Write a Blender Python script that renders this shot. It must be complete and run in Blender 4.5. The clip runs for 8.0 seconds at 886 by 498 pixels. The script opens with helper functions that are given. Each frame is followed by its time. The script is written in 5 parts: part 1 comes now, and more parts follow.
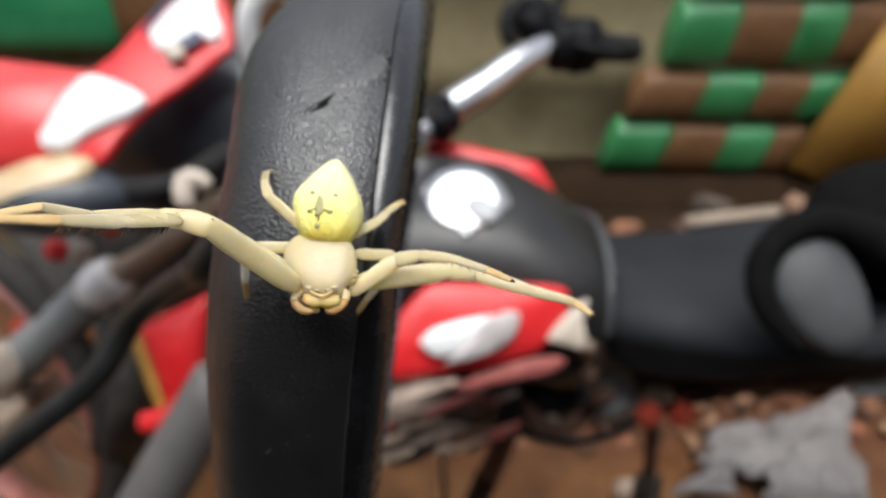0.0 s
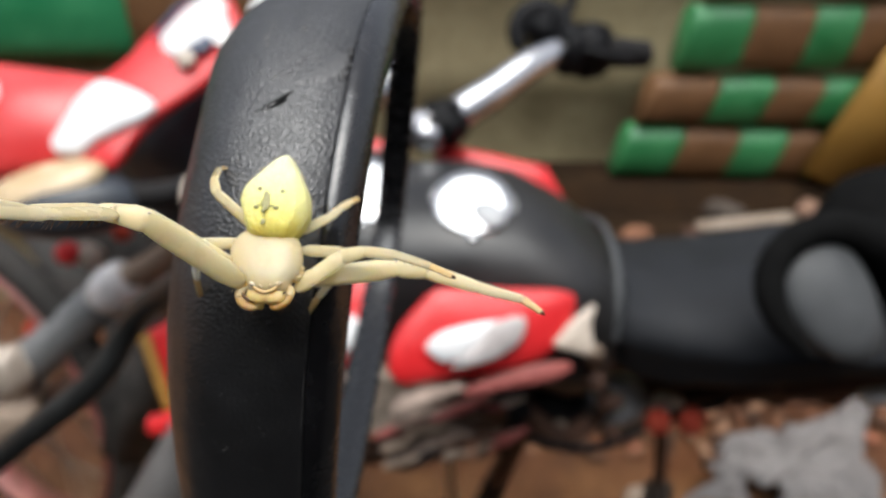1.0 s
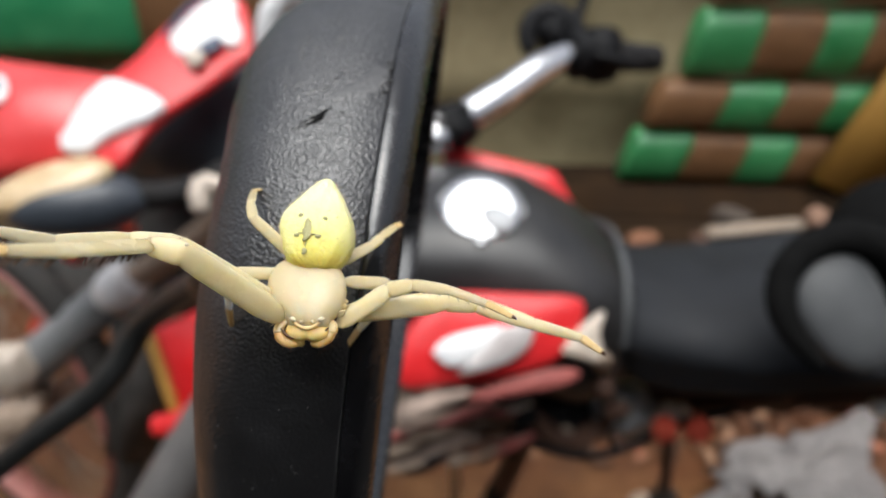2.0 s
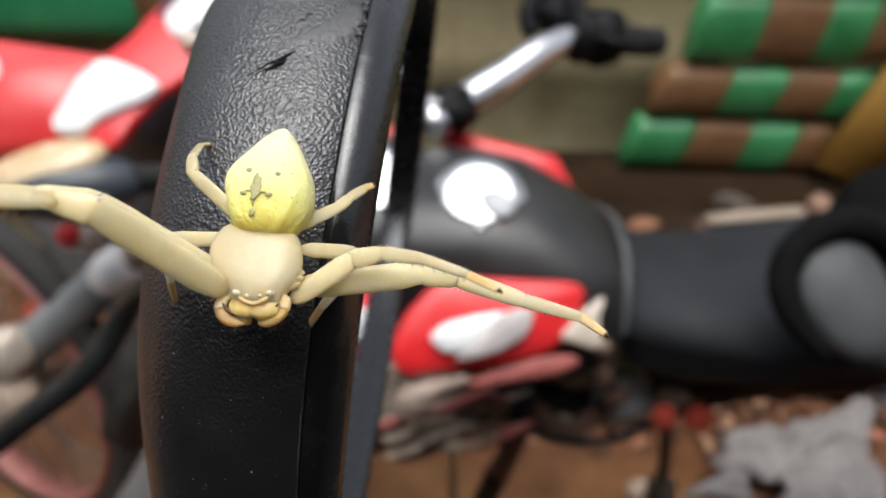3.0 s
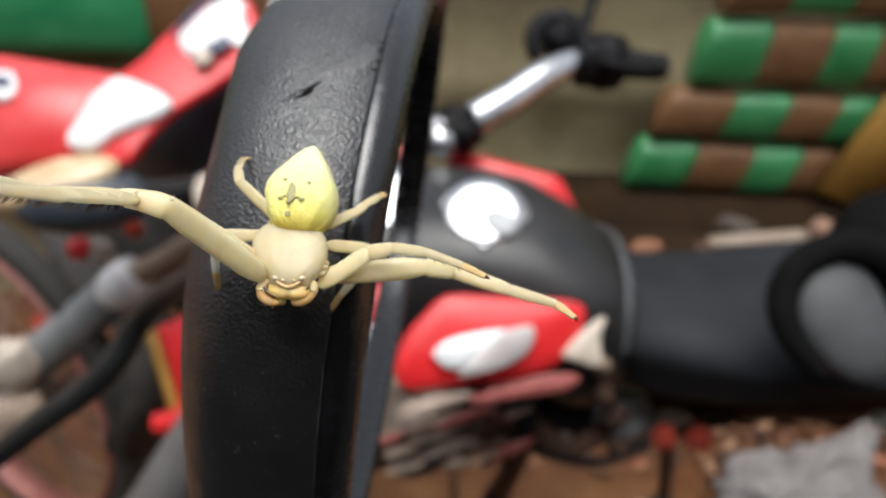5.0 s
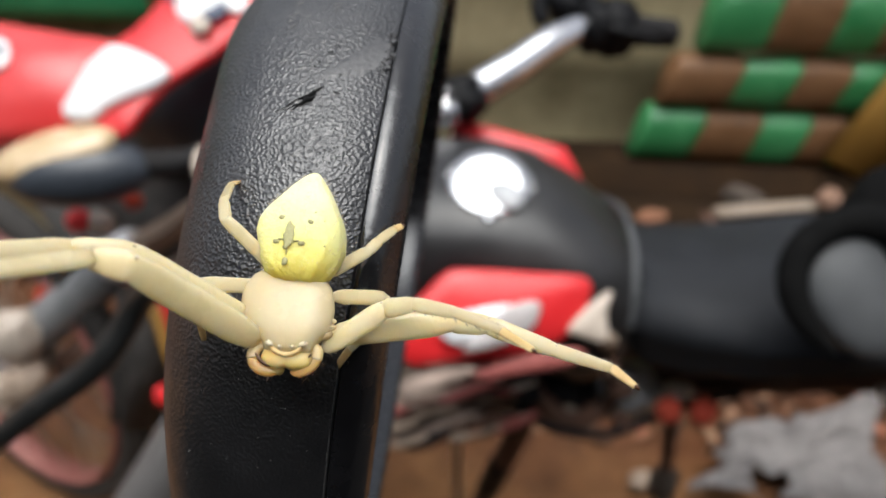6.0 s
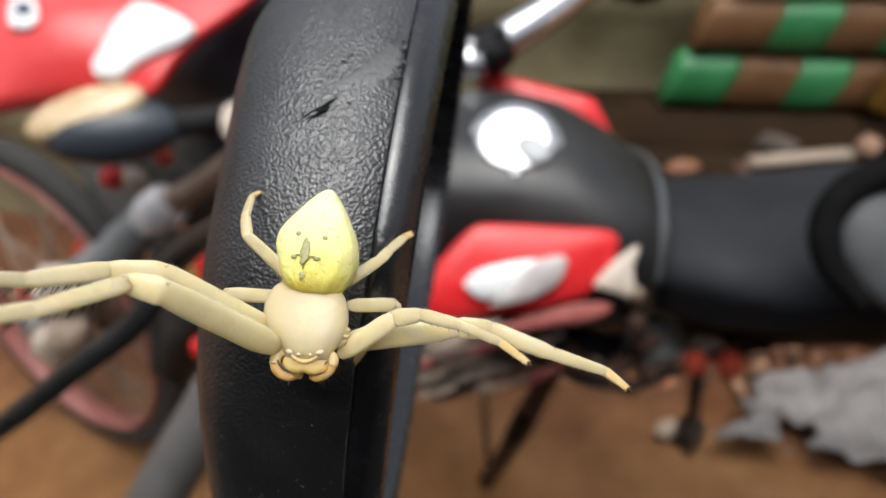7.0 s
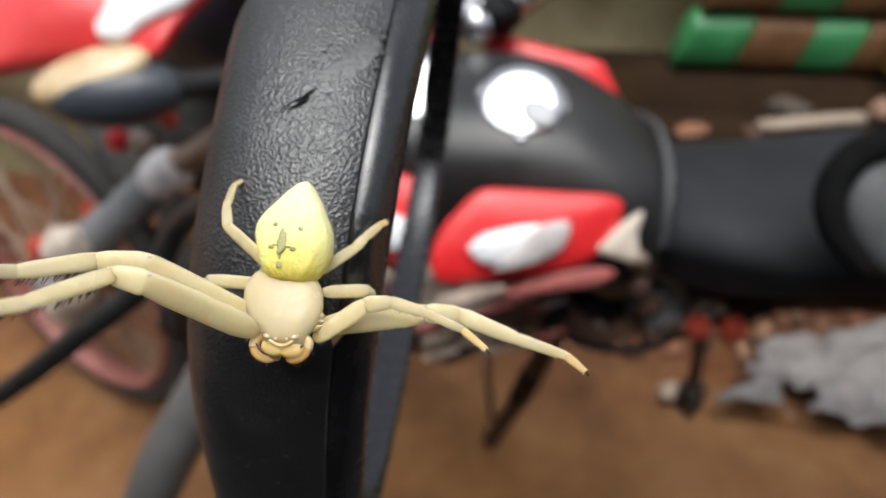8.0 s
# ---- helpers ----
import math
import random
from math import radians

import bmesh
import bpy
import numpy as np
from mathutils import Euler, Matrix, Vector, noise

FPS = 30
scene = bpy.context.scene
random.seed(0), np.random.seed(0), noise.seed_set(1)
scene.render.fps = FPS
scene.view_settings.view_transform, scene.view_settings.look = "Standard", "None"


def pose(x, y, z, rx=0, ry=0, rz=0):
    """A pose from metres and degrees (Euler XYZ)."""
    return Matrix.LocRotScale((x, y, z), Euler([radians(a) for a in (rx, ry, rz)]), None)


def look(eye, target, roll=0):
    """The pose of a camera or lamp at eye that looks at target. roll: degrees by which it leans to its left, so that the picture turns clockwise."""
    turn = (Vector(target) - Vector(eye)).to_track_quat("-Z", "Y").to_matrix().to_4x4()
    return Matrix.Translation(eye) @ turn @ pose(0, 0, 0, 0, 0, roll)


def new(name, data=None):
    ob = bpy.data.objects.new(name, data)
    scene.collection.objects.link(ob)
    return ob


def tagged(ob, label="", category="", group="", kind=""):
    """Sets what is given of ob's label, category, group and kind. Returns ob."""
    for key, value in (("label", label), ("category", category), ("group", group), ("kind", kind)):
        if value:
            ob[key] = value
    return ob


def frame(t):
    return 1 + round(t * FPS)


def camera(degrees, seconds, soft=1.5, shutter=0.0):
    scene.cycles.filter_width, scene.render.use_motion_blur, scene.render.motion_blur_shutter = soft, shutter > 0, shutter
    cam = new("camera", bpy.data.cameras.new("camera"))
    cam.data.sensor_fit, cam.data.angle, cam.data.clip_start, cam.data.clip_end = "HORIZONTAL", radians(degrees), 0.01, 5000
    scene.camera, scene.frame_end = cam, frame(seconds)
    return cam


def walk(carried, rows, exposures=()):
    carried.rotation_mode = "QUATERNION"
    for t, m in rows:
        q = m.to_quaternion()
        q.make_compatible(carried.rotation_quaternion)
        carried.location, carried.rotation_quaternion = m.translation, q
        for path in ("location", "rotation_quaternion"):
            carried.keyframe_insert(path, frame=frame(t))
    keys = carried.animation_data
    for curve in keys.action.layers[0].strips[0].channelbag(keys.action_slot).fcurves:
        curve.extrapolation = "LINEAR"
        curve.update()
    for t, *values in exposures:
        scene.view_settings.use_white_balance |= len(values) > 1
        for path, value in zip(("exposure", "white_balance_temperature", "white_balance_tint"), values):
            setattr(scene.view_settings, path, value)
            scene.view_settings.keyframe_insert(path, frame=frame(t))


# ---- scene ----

# ---------------------------------------------------------------- camera
EYE = Vector((0, 0, 1.2))
PATH = [
    (0, 0.00000, 0.00000, 1.20000, 60.000, 0.000, 0.000),
    (0.5, 0.00551, 0.00195, 1.19997, 60.251, 0.382, 0.418),
    (1, 0.00655, 0.00013, 1.19892, 60.463, 0.368, 1.022),
    (1.5, 0.00595, 0.00043, 1.19920, 60.639, 0.444, 1.642),
    (1.7, 0.00176, 0.00187, 1.19922, 60.636, 0.194, 1.687),
    (2.8, 0.00275, 0.01368, 1.19453, 59.690, -0.363, 1.773),
    (3, 0.00356, 0.01355, 1.19256, 59.441, -0.381, 1.840),
    (3.5, 0.00421, 0.01290, 1.19406, 59.873, -0.218, 2.351),
    (4, 0.00306, 0.00741, 1.19390, 60.063, -0.531, 2.922),
    (4.5, 0.00328, 0.00113, 1.19786, 60.949, -0.867, 2.819),
    (4.7, 0.00436, 0.00039, 1.19624, 61.319, -0.989, 2.659),
    (5.8, 0.00385, 0.01422, 1.19877, 58.923, -0.626, 2.418),
    (6, 0.00138, 0.01609, 1.19677, 58.300, -0.822, 2.703),
    (6.5, 0.00416, 0.02003, 1.19935, 56.949, -0.192, 3.321),
    (7, 0.00329, 0.01584, 1.20325, 54.128, 0.790, 4.486),
    (7.5, 0.00773, 0.01399, 1.20686, 52.208, 1.045, 4.662),
    (8, 0.00683, 0.01514, 1.20711, 50.947, 0.920, 5.197),
]
cam = camera(65.98, 8.0)
cam.data.dof.use_dof = True
cam.data.dof.focus_distance = 0.0565
cam.data.dof.aperture_fstop = 23.0
EXPOSURE = 0.16
walk(cam, [(r[0], pose(*r[1:])) for r in PATH], [(0, EXPOSURE), (8, EXPOSURE)])

# ---------------------------------------------------------------- light: bright overcast day
world = bpy.data.worlds.new("world")
scene.world = world
world.use_nodes = True
wn = world.node_tree
sky = wn.nodes.new("ShaderNodeTexSky")
sky.sky_type = "NISHITA"
sky.sun_disc = False
sky.sun_elevation, sky.sun_rotation = radians(80), radians(180)
sky.dust_density, sky.air_density, sky.ozone_density = 6.0, 1.0, 0.3
haze = wn.nodes.new("ShaderNodeHueSaturation")
haze.inputs["Saturation"].default_value = 0.45
wn.links.new(sky.outputs[0], haze.inputs["Color"])
wn.links.new(haze.outputs[0], wn.nodes["Background"].inputs[0])
wn.nodes["Background"].inputs[1].default_value = 0.15

sun_data = bpy.data.lights.new("sun", "SUN")
sun_data.energy, sun_data.angle, sun_data.color = 2.2, radians(60), (0.92, 0.98, 1.0)
sun = new("sun", sun_data)
sun.matrix_world = look((0, -0.2, 5), (0.2, 0.6, 0.2))

# ---------------------------------------------------------------- materials


def ramp(nt, fac, stops):
    r = nt.nodes.new("ShaderNodeValToRGB")
    el = r.color_ramp.elements
    while len(el) < len(stops):
        el.new(0.5)
    for e, (p, c) in zip(el, stops):
        e.position, e.color = p, (*c, 1) if len(c) == 3 else c
    nt.links.new(fac, r.inputs[0])
    return r.outputs[0]


def noise_tex(nt, scale, detail=4.0, rough=0.55, coord="Object", stretch=None):
    tc = nt.nodes.new("ShaderNodeTexCoord")
    n = nt.nodes.new("ShaderNodeTexNoise")
    n.inputs["Scale"].default_value = scale
    n.inputs["Detail"].default_value = detail
    n.inputs["Roughness"].default_value = rough
    src = tc.outputs[coord]
    if stretch:
        mp = nt.nodes.new("ShaderNodeMapping")
        mp.inputs["Scale"].default_value = stretch
        nt.links.new(src, mp.inputs[0])
        src = mp.outputs[0]
    nt.links.new(src, n.inputs["Vector"])
    return n.outputs["Fac"]


def bump(nt, bsdf, height, strength, distance):
    b = nt.nodes.new("ShaderNodeBump")
    b.inputs["Strength"].default_value = strength
    b.inputs["Distance"].default_value = distance
    nt.links.new(height, b.inputs["Height"])
    nt.links.new(b.outputs[0], bsdf.inputs["Normal"])
    return b


def surface(name, dark, light, rough=0.5, metal=0.0, scale=30.0, rough_var=0.12, relief=0.0, relief_scale=200.0,
            relief_depth=0.001, coat=0.0, sss=0.0, sss_radius=(0.001, 0.0008, 0.0004), spec=0.5):
    """A procedural surface: colour between two tones at two scales, uneven gloss and fine relief."""
    m = bpy.data.materials.new(name)
    m.use_nodes = True
    nt = m.node_tree
    b = nt.nodes["Principled BSDF"]
    big, fine = noise_tex(nt, scale), noise_tex(nt, scale * 7, 6.0)
    mix = nt.nodes.new("ShaderNodeMath")
    mix.operation = "MULTIPLY_ADD"
    nt.links.new(fine, mix.inputs[0])
    mix.inputs[1].default_value = 0.4
    half = nt.nodes.new("ShaderNodeMath")
    half.operation = "MULTIPLY"
    half.inputs[1].default_value = 0.6
    nt.links.new(big, half.inputs[0])
    nt.links.new(half.outputs[0], mix.inputs[2])
    nt.links.new(ramp(nt, mix.outputs[0], [(0.32, dark), (0.68, light)]), b.inputs["Base Color"])
    lo, hi = max(rough - rough_var, 0.02), min(rough + rough_var, 1.0)
    nt.links.new(ramp(nt, big, [(0.3, (lo,) * 3), (0.7, (hi,) * 3)]), b.inputs["Roughness"])
    b.inputs["Metallic"].default_value = metal
    b.inputs["Coat Weight"].default_value = coat
    b.inputs["Specular IOR Level"].default_value = spec
    if sss:
        b.inputs["Subsurface Weight"].default_value = sss
        b.inputs["Subsurface Radius"].default_value = sss_radius
        b.inputs["Subsurface Scale"].default_value = 1.0
    if relief:
        bump(nt, b, noise_tex(nt, relief_scale, 3.0), relief, relief_depth)
    return m


MAT_RED = surface("red_paint", (0.6, 0.013, 0.015), (0.76, 0.03, 0.036), 0.36, scale=9, coat=0.25)
MAT_WHITE = surface("white_paint", (0.74, 0.74, 0.75), (0.88, 0.88, 0.88), 0.3, scale=20, coat=0.4)
MAT_CREAM = surface("cream_plastic", (0.5, 0.42, 0.34), (0.68, 0.59, 0.5), 0.45, scale=25)
MAT_TANK = surface("dark_tank_paint", (0.012, 0.012, 0.013), (0.023, 0.022, 0.022), 0.42, scale=10, coat=0.12)
MAT_CHROME = surface("chrome", (0.7, 0.71, 0.73), (0.84, 0.84, 0.85), 0.17, metal=1.0, scale=25, rough_var=0.07)
MAT_STEEL = surface("worn_steel", (0.3, 0.3, 0.31), (0.5, 0.49, 0.48), 0.4, metal=0.9, scale=30)
MAT_ALU = surface("cast_aluminium", (0.32, 0.3, 0.28), (0.52, 0.48, 0.44), 0.5, metal=0.5, scale=35, relief=0.3)
MAT_GREY = surface("grey_fork_paint", (0.17, 0.175, 0.18), (0.27, 0.275, 0.28), 0.42, scale=15)
MAT_DARKGREY = surface("grey_tube_paint", (0.085, 0.081, 0.079), (0.14, 0.133, 0.13), 0.5, scale=15)
MAT_BLACK = surface("black_plastic", (0.005, 0.005, 0.006), (0.011, 0.011, 0.012), 0.5, scale=30, spec=0.15)
MAT_RUBBER = surface("black_rubber", (0.01, 0.01, 0.011), (0.026, 0.024, 0.023), 0.75, scale=30, relief=0.4, spec=0.2)
MAT_TYRE = surface("dusty_tyre_rubber", (0.016, 0.015, 0.014), (0.05, 0.045, 0.04), 0.85, scale=14, relief=0.5)
MAT_SEAT = surface("black_vinyl", (0.009, 0.01, 0.012), (0.017, 0.019, 0.023), 0.68, scale=18, relief=0.25, relief_scale=500, spec=0.3)
MAT_DARKBLUE = surface("blue_grey_plastic", (0.03, 0.036, 0.045), (0.055, 0.065, 0.08), 0.4, scale=20)
MAT_AMBER = surface("amber_lens", (0.5, 0.34, 0.17), (0.7, 0.55, 0.35), 0.22, scale=30, coat=0.5)
MAT_BLUE = surface("dark_blue_sticker", (0.01, 0.02, 0.06), (0.03, 0.05, 0.12), 0.35, scale=30)
MAT_GREEN = surface("green_weave", (0.012, 0.15, 0.04), (0.045, 0.28, 0.09), 0.45, scale=14, relief=0.6, relief_scale=160, relief_depth=0.003, spec=0.9)
MAT_BROWN = surface("brown_weave", (0.12, 0.054, 0.019), (0.21, 0.1, 0.037), 0.6, scale=22, relief=0.6, relief_scale=160, relief_depth=0.003)
MAT_KHAKI = surface("khaki_sacking", (0.165, 0.13, 0.064), (0.35, 0.295, 0.17), 0.85, scale=6, relief=0.7, relief_scale=120, relief_depth=0.004)
MAT_OCHRE = surface("ochre_wood", (0.3, 0.15, 0.022), (0.43, 0.23, 0.045), 0.6, scale=8, relief=0.3)
# for the unseen wall and floor that are added to block light
MAT_BLOCKER = surface("dark_blocker", (0.008, 0.007, 0.006), (0.022, 0.019, 0.016), 0.85, scale=6)
MAT_DARKWOOD = surface("dark_wood", (0.016, 0.009, 0.0045), (0.04, 0.022, 0.011), 0.9, scale=12, relief=0.5, spec=0.1)
MAT_PALEWOOD = surface("pale_wood", (0.27, 0.2, 0.145), (0.4, 0.325, 0.255), 0.7, scale=14, relief=0.3)
MAT_SHEET = surface("grey_plastic_sheet", (0.12, 0.108, 0.103), (0.28, 0.258, 0.25), 0.6, scale=9, relief=0.5, relief_scale=40, relief_depth=0.01)
MAT_RUST = surface("rusty_steel", (0.035, 0.018, 0.012), (0.12, 0.055, 0.032), 0.75, scale=30, relief=0.4)
MAT_VISOR = surface("grey_visor", (0.05, 0.053, 0.056), (0.075, 0.079, 0.083), 0.6, scale=10)
# pinker than red_paint: the sky's sheen on the cowl is mixed into the colour
MAT_SHEENRED = surface("red_paint_with_sheen", (0.64, 0.03, 0.034), (0.79, 0.07, 0.068), 0.4, scale=5, coat=0.35)
MAT_SATIN = surface("satin_black_rod", (0.012, 0.013, 0.013), (0.022, 0.023, 0.023), 0.38, scale=60)
MAT_DUSTY = surface("dusty_engine_metal", (0.24, 0.19, 0.145), (0.4, 0.33, 0.265), 0.75, scale=25, relief=0.4)
MAT_CASTING = surface("dusty_black_casting", (0.014, 0.014, 0.014), (0.11, 0.1, 0.092), 0.8, scale=16, relief=0.4)
MAT_FOAM = surface("black_foam", (0.004, 0.004, 0.004), (0.01, 0.01, 0.01), 0.95, scale=60, relief=0.4, spec=0.05)
MAT_CHIP = surface("broken_brick", (0.16, 0.065, 0.032), (0.27, 0.125, 0.07), 0.85, scale=30, relief=0.4)
MAT_PALECHIP = surface("pale_pink_brick", (0.2, 0.11, 0.072), (0.33, 0.2, 0.14), 0.85, scale=30, relief=0.4)
MAT_KNOB = surface("weathered_red_plastic", (0.42, 0.05, 0.03), (0.55, 0.09, 0.055), 0.8, scale=40, spec=0.15)
MAT_TAN = surface("dull_tan_paint", (0.3, 0.22, 0.16), (0.45, 0.35, 0.27), 0.6, scale=18)
MAT_WORN = surface("worn_white_paint", (0.34, 0.3, 0.29), (0.62, 0.58, 0.57), 0.5, scale=45)
MAT_FOOT = surface("dusty_foot_rubber", (0.045, 0.033, 0.026), (0.1, 0.078, 0.062), 0.9, scale=30)
MAT_DULLRED = surface("weathered_red_paint", (0.22, 0.04, 0.035), (0.36, 0.1, 0.085), 0.6, scale=40)
MAT_MUD = surface("mud_splashed_plastic", (0.05, 0.03, 0.022), (0.52, 0.4, 0.33), 0.8, scale=16)
# flat grey that carries the shaded, darker-reflecting side of the chrome cap
MAT_FLAP = surface("shaded_cap_grey", (0.33, 0.34, 0.35), (0.5, 0.51, 0.53), 0.35, scale=40)
MAT_LEAF = surface("green_plastic_weave", (0.02, 0.22, 0.085), (0.05, 0.33, 0.135), 0.4, scale=9, relief=0.6, relief_scale=90, relief_depth=0.003)
MAT_PINK = surface("faded_red_rim_tape", (0.22, 0.06, 0.05), (0.42, 0.17, 0.14), 0.5, scale=16)


def earth_material():
    m = bpy.data.materials.new("packed_brown_earth")
    m.use_nodes = True
    nt = m.node_tree
    b = nt.nodes["Principled BSDF"]
    col = ramp(nt, noise_tex(nt, 3.2, 8.0, 0.65), [(0.3, (0.12, 0.049, 0.014)), (0.5, (0.24, 0.106, 0.034)), (0.72, (0.345, 0.175, 0.07))])
    # a ragged darker, redder strip along the foot of the sacks
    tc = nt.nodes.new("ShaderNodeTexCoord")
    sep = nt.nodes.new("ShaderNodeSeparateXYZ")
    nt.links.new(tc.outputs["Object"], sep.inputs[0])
    far_band = nt.nodes.new("ShaderNodeMath")
    far_band.operation = "MULTIPLY_ADD"
    nt.links.new(noise_tex(nt, 5.5, 6.0, 0.6), far_band.inputs[0])
    far_band.inputs[1].default_value = 0.5
    nt.links.new(sep.outputs["Y"], far_band.inputs[2])
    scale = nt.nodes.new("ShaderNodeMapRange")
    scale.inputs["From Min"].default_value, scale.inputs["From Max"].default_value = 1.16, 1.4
    nt.links.new(far_band.outputs[0], scale.inputs["Value"])
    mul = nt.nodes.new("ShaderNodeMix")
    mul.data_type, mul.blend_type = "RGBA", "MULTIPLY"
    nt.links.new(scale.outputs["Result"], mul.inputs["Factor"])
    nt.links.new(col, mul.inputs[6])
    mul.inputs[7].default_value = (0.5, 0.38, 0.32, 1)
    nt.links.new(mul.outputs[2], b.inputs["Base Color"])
    nt.links.new(ramp(nt, noise_tex(nt, 2.1, 3.0), [(0.35, (0.45,) * 3), (0.6, (0.95,) * 3)]), b.inputs["Roughness"])
    bump(nt, b, noise_tex(nt, 45, 8.0, 0.7), 0.8, 0.012)
    return m


def shell_material():
    """Moulded black plastic with a pebbled grain."""
    m = bpy.data.materials.new("grained_black_plastic")
    m.use_nodes = True
    nt = m.node_tree
    b = nt.nodes["Principled BSDF"]
    tc = nt.nodes.new("ShaderNodeTexCoord")
    wob = nt.nodes.new("ShaderNodeTexNoise")
    wob.inputs["Scale"].default_value = 900
    nt.links.new(tc.outputs["Object"], wob.inputs["Vector"])
    mixv = nt.nodes.new("ShaderNodeMix")
    mixv.data_type = "VECTOR"
    mixv.inputs["Factor"].default_value = 0.0006
    nt.links.new(tc.outputs["Object"], mixv.inputs[4])
    nt.links.new(wob.outputs["Color"], mixv.inputs[5])
    vor = nt.nodes.new("ShaderNodeTexVoronoi")
    vor.feature = "SMOOTH_F1"
    vor.inputs["Scale"].default_value = 3000
    vor.inputs["Smoothness"].default_value = 0.6
    nt.links.new(mixv.outputs[1], vor.inputs["Vector"])
    nt.links.new(ramp(nt, noise_tex(nt, 120, 5.0), [(0.35, (0.011, 0.011, 0.012)), (0.7, (0.024, 0.024, 0.026))]), b.inputs["Base Color"])
    nt.links.new(ramp(nt, noise_tex(nt, 260, 4.0), [(0.3, (0.3,) * 3), (0.7, (0.46,) * 3)]), b.inputs["Roughness"])
    b.inputs["Specular IOR Level"].default_value = 0.85
    b.inputs["IOR"].default_value = 1.6
    grain = bump(nt, b, vor.outputs["Distance"], 0.9, 0.00026)
    sep = nt.nodes.new("ShaderNodeSeparateXYZ")
    nt.links.new(tc.outputs["Object"], sep.inputs[0])
    worn = nt.nodes.new("ShaderNodeMapRange")
    for key, val in (("From Min", 1.142), ("From Max", 1.164), ("To Min", 0.24), ("To Max", 0.58)):
        worn.inputs[key].default_value = val
    nt.links.new(sep.outputs["Z"], worn.inputs["Value"])
    nt.links.new(worn.outputs["Result"], grain.inputs["Strength"])
    return m


def glass_material():
    m = bpy.data.materials.new("silvered_glass")
    m.use_nodes = True
    nt = m.node_tree
    b = nt.nodes["Principled BSDF"]
    b.inputs["Metallic"].default_value = 1.0
    b.inputs["Base Color"].default_value = (0.86, 0.88, 0.88, 1)
    nt.links.new(ramp(nt, noise_tex(nt, 60, 6.0), [(0.4, (0.015,) * 3), (0.75, (0.09,) * 3)]), b.inputs["Roughness"])
    return m


def abdomen_material():
    """Pale yellow skin, deeper yellow toward the waist, with fine veins."""
    m = bpy.data.materials.new("yellow_abdomen_skin")
    m.use_nodes = True
    nt = m.node_tree
    b = nt.nodes["Principled BSDF"]
    tc = nt.nodes.new("ShaderNodeTexCoord")
    sep = nt.nodes.new("ShaderNodeSeparateXYZ")
    nt.links.new(tc.outputs["Generated"], sep.inputs[0])
    n = noise_tex(nt, 420, 5.0, 0.6)
    add = nt.nodes.new("ShaderNodeMath")
    add.operation = "MULTIPLY_ADD"
    nt.links.new(n, add.inputs[0])
    add.inputs[1].default_value = 0.5
    flip = nt.nodes.new("ShaderNodeMath")
    flip.operation = "SUBTRACT"
    flip.inputs[0].default_value = 0.72
    nt.links.new(sep.outputs["Y"], flip.inputs[1])
    nt.links.new(flip.outputs[0], add.inputs[2])
    col = ramp(nt, add.outputs[0], [(0.3, (0.91, 0.89, 0.5)), (0.62, (0.88, 0.85, 0.34)), (0.86, (0.85, 0.77, 0.2)), (1.0, (0.78, 0.62, 0.1))])
    nt.links.new(col, b.inputs["Base Color"])
    b.inputs["Roughness"].default_value = 0.5
    b.inputs["Subsurface Weight"].default_value = 0.35
    b.inputs["Subsurface Radius"].default_value = (0.0012, 0.001, 0.0003)
    b.inputs["Subsurface Scale"].default_value = 1.0
    bump(nt, b, noise_tex(nt, 520, 6.0, 0.6), 0.8, 0.0005)
    return m


def waxy(name, dark, light, depth, rough=0.3, share=0.3):
    """Waxy skin that light passes deep into; depth: how far, in metres; share: how much shines straight through."""
    m = surface(name, dark, light, rough, scale=300, spec=0.5, sss=1.0, sss_radius=(depth * 0.8, depth, depth * 1.5), relief=0.15, relief_scale=900, relief_depth=0.0002)
    nt = m.node_tree
    tr = nt.nodes.new("ShaderNodeBsdfTranslucent")
    tr.inputs["Color"].default_value = (*[min(1.0, c * 1.15) for c in light], 1)
    mix = nt.nodes.new("ShaderNodeMixShader")
    mix.inputs[0].default_value = share
    nt.links.new(nt.nodes["Principled BSDF"].outputs[0], mix.inputs[1])
    nt.links.new(tr.outputs[0], mix.inputs[2])
    nt.links.new(mix.outputs[0], nt.nodes["Material Output"].inputs["Surface"])
    return m


def litter_material():
    m = bpy.data.materials.new("dry_leaf_litter")
    m.use_nodes = True
    nt = m.node_tree
    b = nt.nodes["Principled BSDF"]
    geo = nt.nodes.new("ShaderNodeNewGeometry")
    col = ramp(nt, geo.outputs["Random Per Island"], [(0.0, (0.02, 0.014, 0.01)), (0.35, (0.1, 0.045, 0.022)), (0.65, (0.24, 0.1, 0.05)), (0.85, (0.34, 0.2, 0.12)), (1.0, (0.42, 0.09, 0.05))])
    nt.links.new(col, b.inputs["Base Color"])
    b.inputs["Roughness"].default_value = 0.8
    bump(nt, b, noise_tex(nt, 90, 4.0), 0.4, 0.003)
    return m


MAT_LITTER = litter_material()
MAT_EARTH = earth_material()
MAT_SHELL = shell_material()
MAT_GLASS = glass_material()
MAT_BEZEL = surface("smooth_black_plastic", (0.005, 0.005, 0.006), (0.012, 0.012, 0.014), 0.24, scale=300, rough_var=0.1, relief=0.2, relief_scale=700, relief_depth=0.0003, spec=1.0)
MAT_SCAR = surface("gouged_plastic", (0.003, 0.003, 0.003), (0.012, 0.012, 0.013), 0.8, scale=1500, spec=0.15)
MAT_DUST = surface("pale_dust", (0.16, 0.155, 0.15), (0.3, 0.29, 0.28), 0.9, scale=900)
